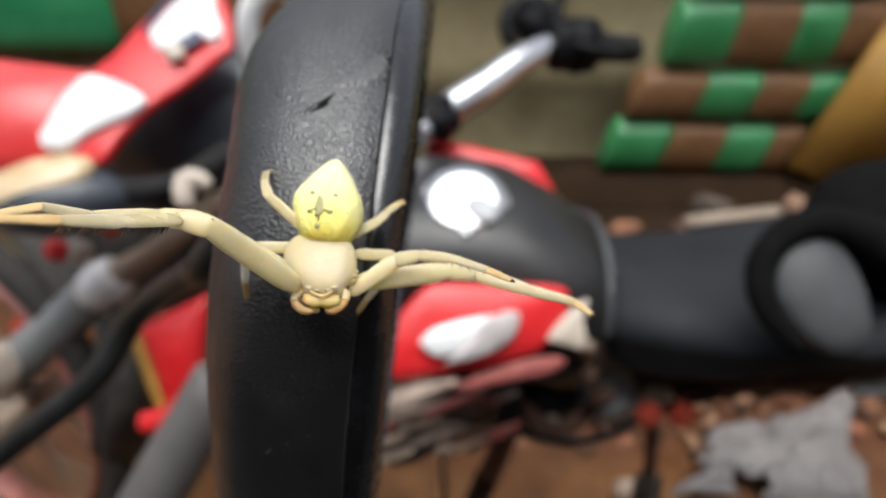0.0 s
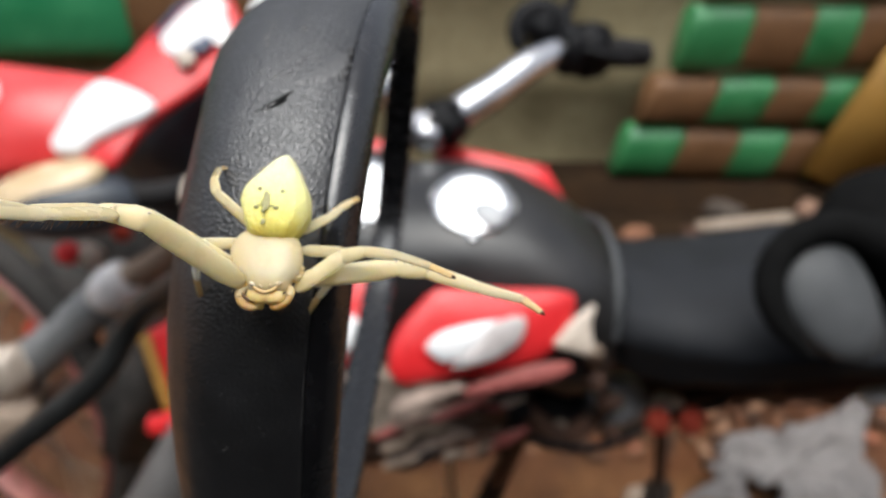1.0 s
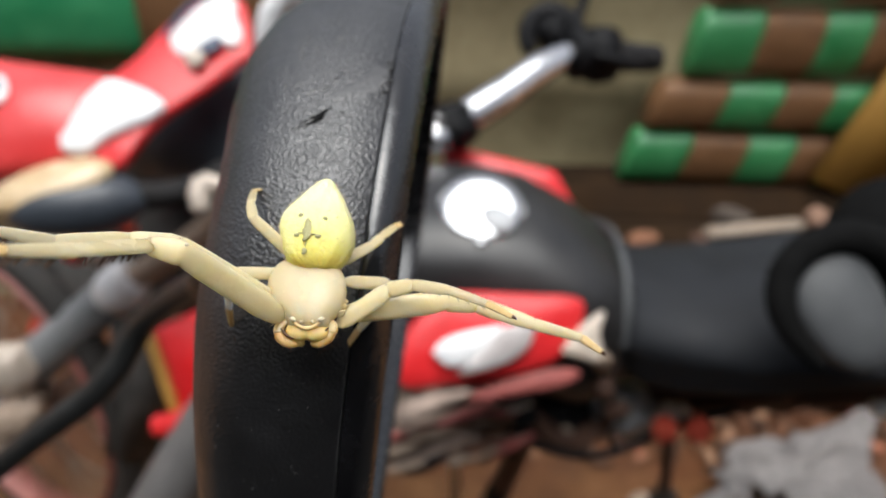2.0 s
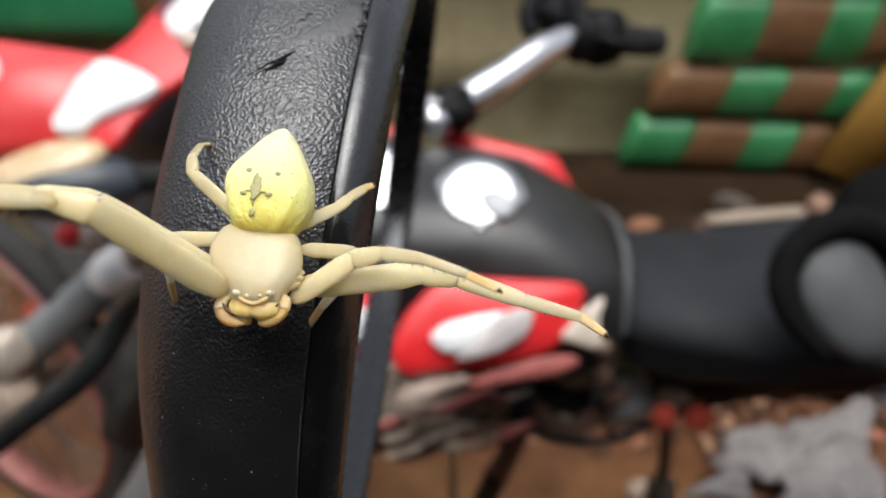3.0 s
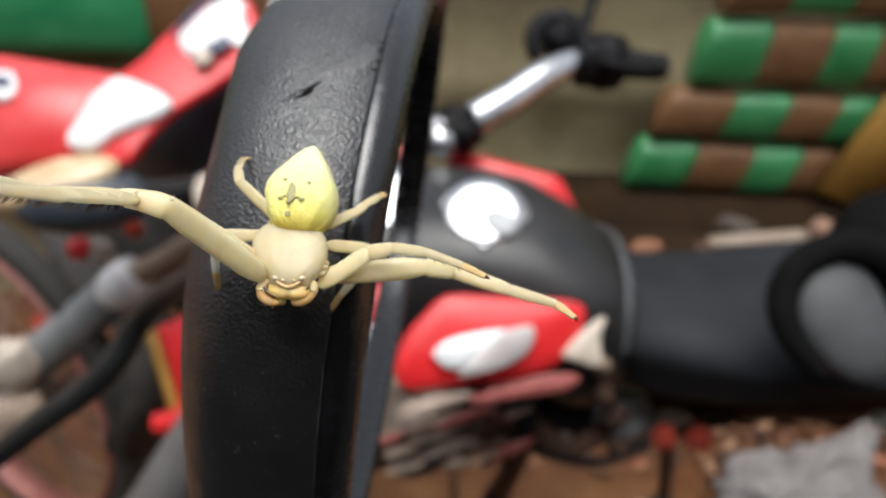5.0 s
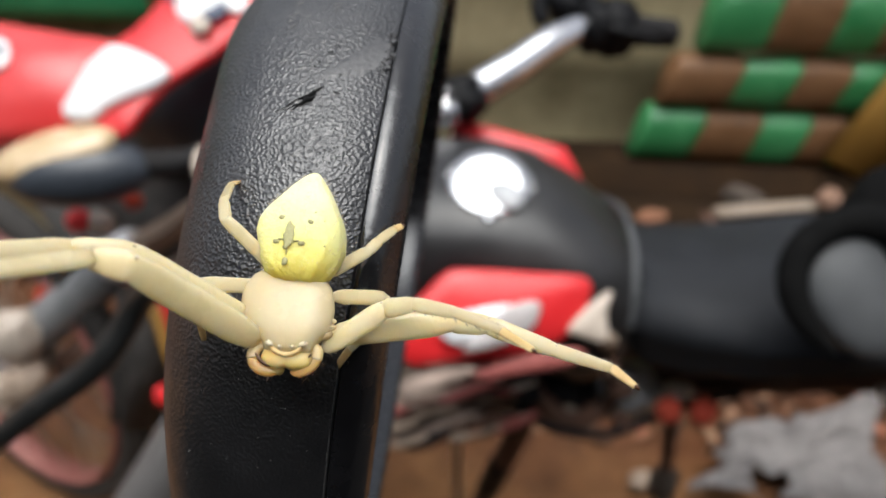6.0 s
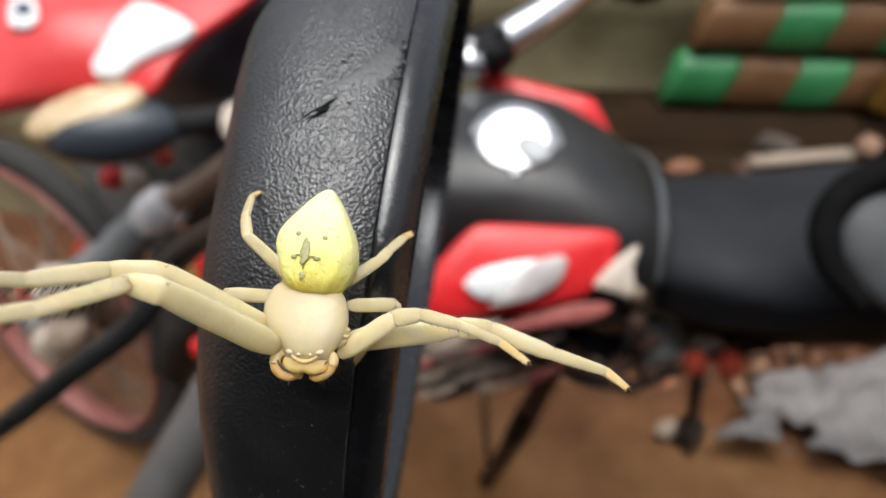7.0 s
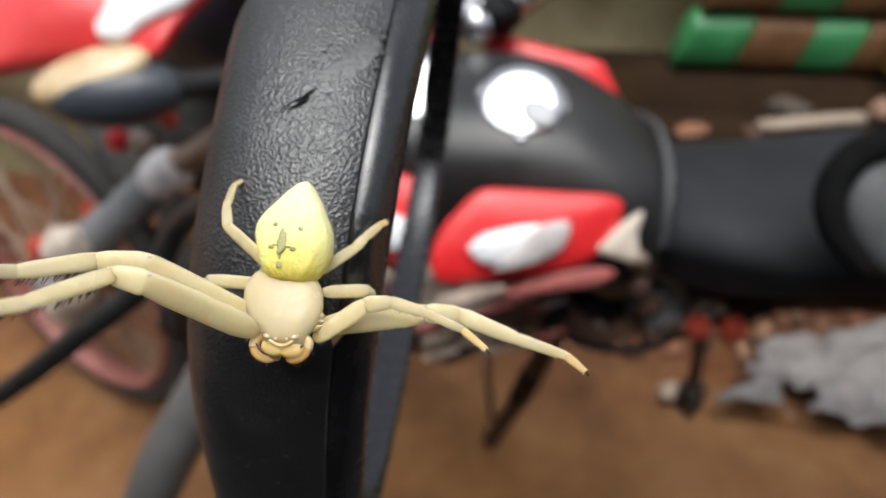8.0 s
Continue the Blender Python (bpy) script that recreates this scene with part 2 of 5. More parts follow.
# pale tone of the highlight drawn along the mirror's seam
MAT_GLINT = surface("pale_seam_glint", (0.03, 0.03, 0.03), (0.2, 0.195, 0.19), 0.8, scale=1500)
MAT_SMEAR = surface("rubbed_plastic", (0.03, 0.03, 0.032), (0.075, 0.074, 0.076), 0.45, scale=700, relief=0.6, relief_scale=1600, relief_depth=0.00015, spec=0.8)
MAT_ABDOMEN = abdomen_material()
SSS = (0.0045, 0.0038, 0.0022)
MAT_CARAPACE = waxy("waxy_cream_shell", (0.7, 0.6, 0.365), (0.75, 0.65, 0.415), 0.003, 0.24, 0.2)
MAT_FACE = waxy("yellow_orange_face", (0.9, 0.6, 0.2), (0.94, 0.7, 0.3), 0.0012, 0.3, 0.2)
MAT_LEG = waxy("waxy_straw_leg", (0.9, 0.735, 0.385), (0.945, 0.8, 0.475), 0.0026, 0.28, 0.25)
MAT_PALP = waxy("orange_cream_feeler", (0.74, 0.44, 0.15), (0.82, 0.54, 0.22), 0.0012, 0.32)
MAT_JOINT = waxy("pale_joint_skin", (0.82, 0.66, 0.36), (0.87, 0.73, 0.44), 0.002, 0.28)
MAT_TOE = surface("tan_leg_tip", (0.6, 0.39, 0.15), (0.75, 0.54, 0.27), 0.4, scale=700, sss=0.6, sss_radius=(0.0008,) * 3)
MAT_BRISTLE = surface("brown_bristle", (0.05, 0.02, 0.006), (0.11, 0.05, 0.015), 0.5, scale=800)
MAT_MARK = surface("olive_spot", (0.34, 0.32, 0.14), (0.46, 0.43, 0.21), 0.6, scale=2500)
MAT_EYE = surface("dark_eye", (0.01, 0.006, 0.004), (0.03, 0.018, 0.01), 0.12, scale=900)
MAT_CHEEK = waxy("cream_feeler_skin", (0.8, 0.6, 0.28), (0.85, 0.68, 0.36), 0.0018, 0.3)
MAT_RIDGE = surface("pale_eye_ridge", (0.76, 0.62, 0.38), (0.84, 0.72, 0.48), 0.32, scale=900, sss=0.3, sss_radius=SSS)
MAT_JAWLINE = surface("dark_brown_jaw_edge", (0.05, 0.018, 0.006), (0.1, 0.04, 0.012), 0.5, scale=900)

# ---------------------------------------------------------------- building helpers


def thing(name, label, category, group="", kind=""):
    return tagged(new(name), label, category, group, kind)


def link_mesh(name, bm, material, parent=None, label="", smooth=True):
    bmesh.ops.recalc_face_normals(bm, faces=bm.faces)
    me = bpy.data.meshes.new(name)
    bm.to_mesh(me)
    bm.free()
    me.materials.append(material)
    if smooth:
        me.shade_smooth()
    ob = new(name, me)
    if parent is not None:
        ob.parent = parent
    return tagged(ob, label)


def part(name, bm, material, parent, label="", smooth=True):
    """One mesh under a thing or a part, given in the world's metres."""
    return link_mesh(name, bm, material, parent, label, smooth)


def loft(rings, cap=True, bm=None, closed=True):
    """A skin over rings of equally many points."""
    bm = bm or bmesh.new()
    vs = [[bm.verts.new(p) for p in ring] for ring in rings]
    n = len(rings[0])
    for a, b in zip(vs, vs[1:]):
        for i in range(n if closed else n - 1):
            j = (i + 1) % n
            bm.faces.new((a[i], a[j], b[j], b[i]))
    if cap and closed:
        bm.faces.new(list(reversed(vs[0])))
        bm.faces.new(vs[-1])
    return bm


def smooth_path(points, steps=6):
    """Catmull-Rom through the points."""
    p = [Vector(q) for q in points]
    if len(p) < 3:
        return [p[0].lerp(p[-1], i / steps) for i in range(steps + 1)]
    p = [2 * p[0] - p[1], *p, 2 * p[-1] - p[-2]]
    out = []
    for a, b, c, d in zip(p, p[1:], p[2:], p[3:]):
        for i in range(steps):
            t = i / steps
            out.append(0.5 * (2 * b + (c - a) * t + (2 * a - 5 * b + 4 * c - d) * t * t + (3 * b - a - 3 * c + d) * t ** 3))
    return [*out, p[-2]]


def tube(points, radii, sides=14, steps=6, bm=None, flat=1.0, facing=None, square=1.0):
    """A round bar along a smooth path; radii: one for all, or one for each point; the ends are rounded."""
    path = smooth_path(points, steps)
    if not isinstance(radii, (list, tuple)):
        radii = [radii] * len(points)
    at = np.linspace(0, len(radii) - 1, len(path))
    rad = [float(q) for q in np.interp(at, range(len(radii)), radii)]
    rings, side = [], None
    for i, c in enumerate(path):
        way = (path[min(i + 1, len(path) - 1)] - path[max(i - 1, 0)]).normalized()
        if side is None:
            side = way.cross(Vector((0, 0, 1)))
            if side.length < 0.1:
                side = way.cross(Vector((1, 0, 0)))
        if facing is not None:
            side = way.cross(facing)
        side = (side - way * side.dot(way)).normalized()
        up = way.cross(side)

        def ring(c, r):
            return [c + r * (math.copysign(abs(math.cos(k)) ** square, math.cos(k)) * side + flat * math.copysign(abs(math.sin(k)) ** square, math.sin(k)) * up) for k in np.linspace(0, 2 * math.pi, sides, endpoint=False)]

        if i == 0:
            rings += [ring(c - way * rad[i] * 0.35, rad[i] * 0.55), ring(c - way * rad[i] * 0.15, rad[i] * 0.88)]
        rings.append(ring(c, rad[i]))
        if i == len(path) - 1:
            rings += [ring(c + way * rad[i] * 0.15, rad[i] * 0.88), ring(c + way * rad[i] * 0.35, rad[i] * 0.55)]
    return loft(rings, True, bm)


def blob(centre, sizes, turn=None, bm=None, seg=20, rings=12, shape=None):
    """An ellipsoid, which shape(unit vector) may swell."""
    bm = bm or bmesh.new()
    turn = turn or Matrix.Identity(3)
    rows = []
    for i in range(rings + 1):
        lat = math.pi * (i / rings - 0.5)
        lat = max(min(lat, 1.52), -1.52)
        row = []
        for k in range(seg):
            lon = 2 * math.pi * k / seg
            u = Vector((math.cos(lat) * math.cos(lon), math.cos(lat) * math.sin(lon), math.sin(lat)))
            s = shape(u) if shape else 1.0
            row.append(Vector(centre) + turn @ Vector((u.x * sizes[0] * s, u.y * sizes[1] * s, u.z * sizes[2] * s)))
        rows.append(row)
    return loft(rows, True, bm)


def box(centre, sizes, turn=None, bm=None, bevel=0.004):
    """A block with bevelled edges."""
    made = bmesh.new()
    bmesh.ops.create_cube(made, size=1.0)
    for v in made.verts:
        v.co = Vector((v.co.x * sizes[0], v.co.y * sizes[1], v.co.z * sizes[2]))
    if bevel:
        bmesh.ops.bevel(made, geom=made.edges[:], offset=min(bevel, min(sizes) * 0.4), segments=2, affect="EDGES")
    m = Matrix.Translation(centre) @ (turn.to_4x4() if turn else Matrix.Identity(4))
    bmesh.ops.transform(made, matrix=m, verts=made.verts)
    if bm is None:
        return made
    me = bpy.data.meshes.new("t")
    made.to_mesh(me)
    made.free()
    bm.from_mesh(me)
    bpy.data.meshes.remove(me)
    return bm


def plate(corners, thick, cuts=8, bulge=0.0, bm=None):
    """A panel over four corners (bottom left, bottom right, top right, top left), bulging along its normal."""
    bm = bm or bmesh.new()
    a, b, c, d = [Vector(q) for q in corners]
    nrm = ((b - a).cross(d - a)).normalized()
    front, back = [], []
    for j in range(cuts + 1):
        for i in range(cuts + 1):
            u, v = i / cuts, j / cuts
            p = a.lerp(b, u).lerp(d.lerp(c, u), v)
            lift = bulge * (1 - (2 * u - 1) ** 2) * (1 - (2 * v - 1) ** 2)
            front.append(bm.verts.new(p + nrm * lift))
            back.append(bm.verts.new(p + nrm * (lift - thick)))
    n = cuts + 1
    for j in range(cuts):
        for i in range(cuts):
            k = j * n + i
            bm.faces.new((front[k], front[k + 1], front[k + n + 1], front[k + n]))
            bm.faces.new((back[k + n], back[k + n + 1], back[k + 1], back[k]))
    rim = [i for i in range(n)] + [j * n + n - 1 for j in range(1, n)] + [n * n - 1 - i for i in range(1, n)] + [(n - 1 - j) * n for j in range(1, n - 1)]
    for k, l in zip(rim, rim[1:] + rim[:1]):
        bm.faces.new((front[l], front[k], back[k], back[l]))
    return bm


def slab(outline, thick, bulge=0.0, rings=5, steps=4):
    """A moulded plate over a closed, rounded outline, swelling towards the viewer's side."""
    p = [Vector(q) for q in outline]
    edge = []
    for i in range(len(p)):
        a, b, c, d = p[i - 1], p[i], p[(i + 1) % len(p)], p[(i + 2) % len(p)]
        for k in range(steps):
            t = k / steps
            edge.append(0.5 * (2 * b + (c - a) * t + (2 * a - 5 * b + 4 * c - d) * t * t + (3 * b - a - 3 * c + d) * t ** 3))
    mid = sum(edge, Vector()) / len(edge)
    nrm = sum(((a - mid).cross(b - mid) for a, b in zip(edge, edge[1:] + edge[:1])), Vector()).normalized()
    if nrm.dot(Vector((0, -0.8, 0.5))) < 0:
        nrm = -nrm
    rows = [(0.9, -thick), (0.99, -thick * 0.8), (1.0, -thick * 0.4), (0.985, -thick * 0.1)]
    rows += [(k, bulge * (1 - k * k)) for k in np.linspace(0.95, 0.06, rings)]
    return loft([[mid + (q - mid) * k + nrm * h for q in edge] for k, h in rows])


def lathe(axis_from, axis_to, profile, sides=28, bm=None):
    """A turned body: profile rows of (along 0..1, radius)."""
    a, b = Vector(axis_from), Vector(axis_to)
    way = (b - a).normalized()
    side = way.cross(Vector((0, 0, 1)))
    if side.length < 0.1:
        side = way.cross(Vector((1, 0, 0)))
    side.normalize()
    up = way.cross(side)
    rings = [[a.lerp(b, t) + r * (math.cos(k) * side + math.sin(k) * up) for k in np.linspace(0, 2 * math.pi, sides, endpoint=False)] for t, r in profile]
    return loft(rings, True, bm)


# ---------------------------------------------------------------- ground and the wall of sacks behind
def build_ground():
    bm = bmesh.new()
    xs = [-60, -20, -8, -4, *np.linspace(-2.4, 2.4, 41), 4, 8, 20, 60]
    ys = [-60, -20, -8, -3, *np.linspace(-0.6, 2.6, 31), 4, 8, 20, 60]
    grid = [[bm.verts.new((x, y, 0.018 * (noise.noise((x * 2.3, y * 2.3, 0.4)) + 0.5 * noise.noise((x * 7, y * 7, 2.0))) if abs(x) < 3 and -1 < y < 3 else 0.0)) for x in xs] for y in ys]
    for r, s in zip(grid, grid[1:]):
        for i in range(len(xs) - 1):
            bm.faces.new((r[i], r[i + 1], s[i + 1], s[i]))
    tagged(link_mesh("ground", bm, MAT_EARTH), "bare packed reddish-brown earth, uneven, darker along the sacks", "ground", kind="structure")


def build_wall():
    bm = bmesh.new()
    nx, nz = 60, 30
    rows = []
    for j in range(nz + 1):
        z = -0.02 + 1.35 * j / nz
        rows.append([Vector((-2.6 + 5.2 * i / nx, 1.78 + 0.02 * noise.noise((i * 0.3, j * 0.4, 1)) + 0.03 * abs(math.sin(z * 9)), z)) for i in range(nx + 1)])
    back = [[p + Vector((0, 0.25, 0)) for p in r] for r in rows]
    loft(rows, False, bm, False)
    loft(back, False, bm, False)
    loft([rows[-1], back[-1]], False, bm, False)
    tagged(link_mesh("wall_north", bm, MAT_KHAKI), "khaki wall of stacked sacking behind the motorcycles", "wall", kind="structure")


def build_blockers():
    """Unseen dark wall and floor, added to darken what the mirror housing reflects."""
    bm = box((0, -0.55, 0.94), (9.0, 0.2, 1.88), bevel=0.01)
    tagged(link_mesh("unseen_dark_wall", bm, MAT_BLOCKER, smooth=False), "unseen dark wall added behind the viewer to block light", "wall", kind="structure")
    # added out of view, so the housing's gloss doesn't pick up the brown earth
    bm = box((0, 0.0, 0.02), (5.0, 0.9, 0.08), bevel=0.01)
    tagged(link_mesh("unseen_dark_floor", bm, MAT_BLOCKER, smooth=False), "unseen dark floor added to darken the mirror's reflections", "floor", kind="structure")


build_ground()
build_wall()
build_blockers()


def build_mat(name, y, rolls, label, recede=0.0, thick=0.05, green_stuff=MAT_GREEN):
    """A mat of stacked padded rolls. rolls: height of the top and of the foot, edges of the sections along the top, lean, first colour."""
    mat = thing(name, label, "mat")
    for r, (top, foot, edges, lean, green) in enumerate(rolls):
        half = (top - foot) / 2
        for c, (xa, xb) in enumerate(zip(edges, edges[1:])):
            rings = []
            for t, k in [(0.004, 0.93), (0.03, 0.985), (0.12, 1.0), (0.5, 1.01), (0.88, 1.0), (0.97, 0.985), (0.996, 0.93)]:
                cx = xa + t * (xb - xa)
                ring = []
                for q in np.linspace(0, 2 * math.pi, 20, endpoint=False):
                    co, si = math.cos(q), math.sin(q)
                    dz = k * half * math.copysign(abs(si) ** 0.6, si)
                    dy = thick * k * math.copysign(abs(co) ** 0.75, co)
                    x = cx + lean * (dz - half) / (2 * half)
                    sag = 0.006 * noise.noise((x * 5, r * 3.1, 0.2)) + 0.003 * noise.noise((x * 17, r, dz * 30))
                    ring.append(Vector((x, y + recede * (cx - edges[0]) + dy + sag, (top + foot) / 2 + dz + sag)))
                rings.append(ring)
            part("green_section" if green else "brown_section", loft(rings), green_stuff if green else MAT_BROWN, mat)
            green = not green
    return mat


build_mat("checkered_mat", 1.6, [
    (1.05, 0.936, (0.565, 0.7, 0.83, 0.95, 1.08, 1.21, 1.34, 1.47), 0.022, False),
    (0.925, 0.774, (0.532, 0.666, 0.798, 0.901, 1.019, 1.139, 1.269, 1.399, 1.519), 0.026, True),
    (0.766, 0.65, (0.468, 0.62, 0.746, 0.858, 0.953, 1.068, 1.188, 1.318, 1.438), 0.034, False),
    (0.642, 0.515, (0.426, 0.559, 0.691, 0.804, 0.888, 0.998, 1.118, 1.238, 1.368), 0.036, True),
], "green and brown checkered roll mat stacked against the sack wall")
build_mat("green_mat", 1.735, [(1.175, 0.985, (-1.79, -1.29, -0.79, -0.29), 0.0, True), (0.975, 0.775, (-1.79, -1.29, -0.79, -0.29), 0.0, False)],
          "broad green and brown mat hung along the wall", 0.0, 0.04, MAT_LEAF)


def build_planks():
    plank = thing("leaning_plank", "ochre painted wooden plank leaning against the mat", "plank")
    foot, top = Vector((0.925, 1.51, 0.512)), Vector((1.105, 1.528, 0.92))
    way = (top - foot).normalized()
    flat = way.cross(Vector((0.0, -1.0, 0.05))).normalized()
    turn = Matrix((flat, way.cross(flat) * -1, way)).transposed()
    part("board", box((foot + top) / 2, (0.22, 0.03, (top - foot).length), turn, bevel=0.005), MAT_OCHRE, plank)
    base = thing("timber_beam", "dark weathered timber beam lying under the mat", "beam")
    part("beam", box((0.75, 1.6, 0.39), (1.6, 0.22, 0.24), bevel=0.02), MAT_DARKWOOD, base)
    step = thing("timber_beam", "dark weathered timber beam stacked before another", "beam")
    for z in (0.117, 0.355):
        part("beam", box((0.75, 1.392, z), (1.2, 0.18, 0.236), bevel=0.015), MAT_DARKWOOD, step)
    rail = thing("pale_plank", "pale bare wooden plank lying on the beam", "plank")
    part("board", box((0.665, 1.39, 0.484), (0.24, 0.035, 0.018), Euler((0, 0, radians(13))).to_matrix()), MAT_PALEWOOD, rail)
    for x, y, size, tall, m, label in [(0.405, 1.345, 0.042, 0.2, MAT_CHIP, "flat orange brick fragment lying on the beam"), (0.53, 1.35, 0.026, 0.25, MAT_RUST, "small brown brick fragment on the beam"),
                                       (0.822, 1.435, 0.043, 0.5, MAT_PALECHIP, "pinkish brick fragment beside the plank"), (0.63, 1.44, 0.046, 0.42, MAT_FOOT, "tan brick fragment behind the plank")]:
        chip = blob((x, y, 0.473 + size * tall * 0.95), (size, size * 0.6, size * tall), Euler((0, 0, x * 9)).to_matrix(), seg=12, rings=8, shape=lambda u, x=x: 1 + 0.3 * noise.noise(u * 1.7 + Vector((x * 30, 0, 0))))
        tagged(link_mesh("rubble_piece", chip, m, smooth=False), label, "rubble", "rubble on the beam")


build_planks()

# ---------------------------------------------------------------- the mirror that the spider sits on
M_N = Vector((0.993, -0.016, -0.121)).normalized()     # the way the glass faces
M_U = Vector((0.016, 1.0, 0.0)).normalized()           # along the glass, away from the viewer
M_V = M_N.cross(M_U).normalized()
if M_V.z < 0:
    M_V = -M_V
M_C = EYE + Vector((0, 0.1275, -0.070))
M_C = M_C + M_N * (-0.0011 - (M_C - EYE).dot(M_N))     # on the plane of the glass
HALF_U, HALF_V, POWER = 0.070, 0.051, 2.7


def rim_point(a, grow, depth):
    """A point of the outline at angle a, shrunk by grow (metres) and set depth behind the glass's plane."""
    c, s = math.cos(a), math.sin(a)
    r = (abs(c) ** POWER + abs(s) ** POWER) ** (-1 / POWER)
    u, v = (HALF_U + grow) * r * c, (HALF_V + grow) * r * s
    deg = math.degrees(a) % 360
    depth = depth * (1 + 0.148 * math.exp(-((deg - 110) / 17) ** 2))      # the housing bulges back along its top
    return M_C + M_U * u + M_V * v - M_N * depth


def rim_rings(profile, count=120):
    angles = np.linspace(0, 2 * math.pi, count, endpoint=False)
    return [[rim_point(a, g, dp) for a in angles] for g, dp in profile]


SHELL = [(-0.0032, 0.0110), (-0.0030, 0.0060), (-0.0016, 0.0038), (-0.00015, 0.00382), (0.0, 0.00395), (0.0002, 0.008), (0.0001, 0.0116), (-0.0006, 0.0149), (-0.0020, 0.0178), (-0.0042, 0.0202),
         (-0.0075, 0.0223), (-0.013, 0.0243), (-0.021, 0.0257), (-0.031, 0.0271), (-0.041, 0.0278), (-0.049, 0.028)]


def on_shell(angle, depth, lift=0.0):
    """A place on the housing: degrees round the outline, millimetres behind the rim's front."""
    dp = depth / 1000
    grow = float(np.interp(dp, [q[1] for q in SHELL[3:]], [q[0] for q in SHELL[3:]]))
    p = rim_point(radians(angle), grow, dp)
    out = (rim_point(radians(angle), grow + 0.001, dp) - p).normalized()
    return p + out * lift


def build_scars(housing):
    rnd = random.Random(11)
    gouge = bmesh.new()
    for k in range(3):
        q = [on_shell(128.7 + 0.45 * k + t * (3.2 - 0.6 * k) + rnd.uniform(-0.3, 0.3), 9.5 + 0.3 * k + t * (4.1 - k), -0.00002) for t in np.linspace(0, 1, 7)]
        tube(q, [rnd.uniform(0.4, 1.2) * q for q in (0.00006, 0.00022, 0.00026, 0.0002, 0.00014, 0.0001, 0.00004)], 8, 3, gouge)
    tagged(part("gouge", gouge, MAT_SCAR, housing, "dark torn gouge in the plastic"), kind="stuff")
    smear = bmesh.new()
    rows = []
    for a in range(49):
        t = a / 48
        half = (0.4 + 1.7 * math.sin(min(1, t * 1.25) * math.pi / 2)) * (1 + 0.45 * noise.noise(Vector((t * 9, 0.3, 0))))
        row = []
        for b in range(13):
            v = b / 6 - 1
            edge = 1 + 0.35 * noise.noise(Vector((t * 14, math.copysign(3, v), 1.7)))
            row.append(on_shell(127.6 - 4.4 * t + v * half * edge, 9.8 - 5.5 * t + 0.3 * noise.noise(Vector((t * 6, v, 5))), 0.00005 - 0.00014 * abs(v) ** 4 + 0.00003 * noise.noise(Vector((t * 20, v * 4, 2)))))
        rows.append(row)
    loft(rows, False, smear, False)
    tagged(part("scuff", smear, MAT_SMEAR, housing, "smooth grey rubbed patch"), kind="stuff")
    tear = bmesh.new()
    for a0, d0, n in [(126.2, 10.9, 3), (125.0, 9.9, 2), (127.4, 8.6, 2), (129.4, 8.4, 3), (123.4, 9.0, 2)]:
        for k in range(n):
            q = on_shell(a0 + rnd.uniform(-0.4, 0.4), d0 + rnd.uniform(-0.5, 0.5), 0.0)
            blob(q, [rnd.uniform(0.00006, 0.00022), rnd.uniform(0.00006, 0.00016), rnd.uniform(0.00004, 0.0001)], Euler((0, 0, rnd.uniform(0, 3))).to_matrix(), seg=8, rings=6, bm=tear)
    tagged(part("tear", tear, MAT_SCAR, housing, "small dark torn pits"), kind="stuff")
    rub = bmesh.new()
    for k in range(9):
        a0, d0 = rnd.uniform(117, 128), rnd.uniform(8.5, 14)
        q = [on_shell(a0 + 0.9 * t, d0 + 0.9 * t + rnd.uniform(-0.1, 0.1), -0.00001) for t in np.linspace(0, rnd.uniform(0.5, 1.2), 5)]
        tube(q, [0.00001, 0.00005, 0.00007, 0.00004, 0.00001], 6, 3, rub)
    tagged(part("scratch", rub, MAT_DUST, housing, "fine pale scratches"), kind="stuff")
    ledge = bmesh.new()
    for k in range(46):
        t = rnd.random()
        w = rnd.uniform(0.0001, 0.00034)
        blob(on_shell(120.6 + 5.2 * t, 4.1 + 0.5 * noise.noise(Vector((t * 7, 0, 3))) + rnd.uniform(-0.25, 0.35), rnd.uniform(-0.00005, 0.00005)), (w, w * rnd.uniform(0.5, 1.6), w * rnd.uniform(0.4, 0.8)), Euler((rnd.uniform(0, 3), 0, rnd.uniform(0, 3))).to_matrix(), seg=8, rings=6, bm=ledge, shape=lambda u, k=k: 1 + 0.35 * noise.noise(u * 2 + Vector((k, 0, 0))))
    tagged(part("ragged_edge", ledge, MAT_SMEAR, housing, "ragged lifted plastic edge"), kind="stuff")
    # the seam's thin highlight, drawn as pale threads
    glint = bmesh.new()
    for a0, a1 in [(146, 152), (152.4, 158.5), (159, 170), (170.3, 189)]:
        tube([on_shell(a0 + (a1 - a0) * t, 4.0, 0.00002 + 0.00002 * noise.noise((t * 9, a0, 1))) for t in np.linspace(0, 1, 14)], [0.00001, *[rnd.uniform(0.00001, 0.00004) for _ in range(8)], 0.00001], 6, 2, glint)
    tagged(part("seam_highlight", glint, MAT_GLINT, housing, "faint pale line standing for the highlight along the seam"), kind="stuff")
    dust = bmesh.new()
    for k in range(80):
        blob(on_shell(rnd.uniform(112, 176), rnd.uniform(4.8, 19), 0.00002), [rnd.uniform(0.00003, 0.00009) for _ in range(3)], seg=6, rings=4, bm=dust)
    tagged(part("dust", dust, MAT_DUST, housing, "fine pale dust specks"), kind="stuff")


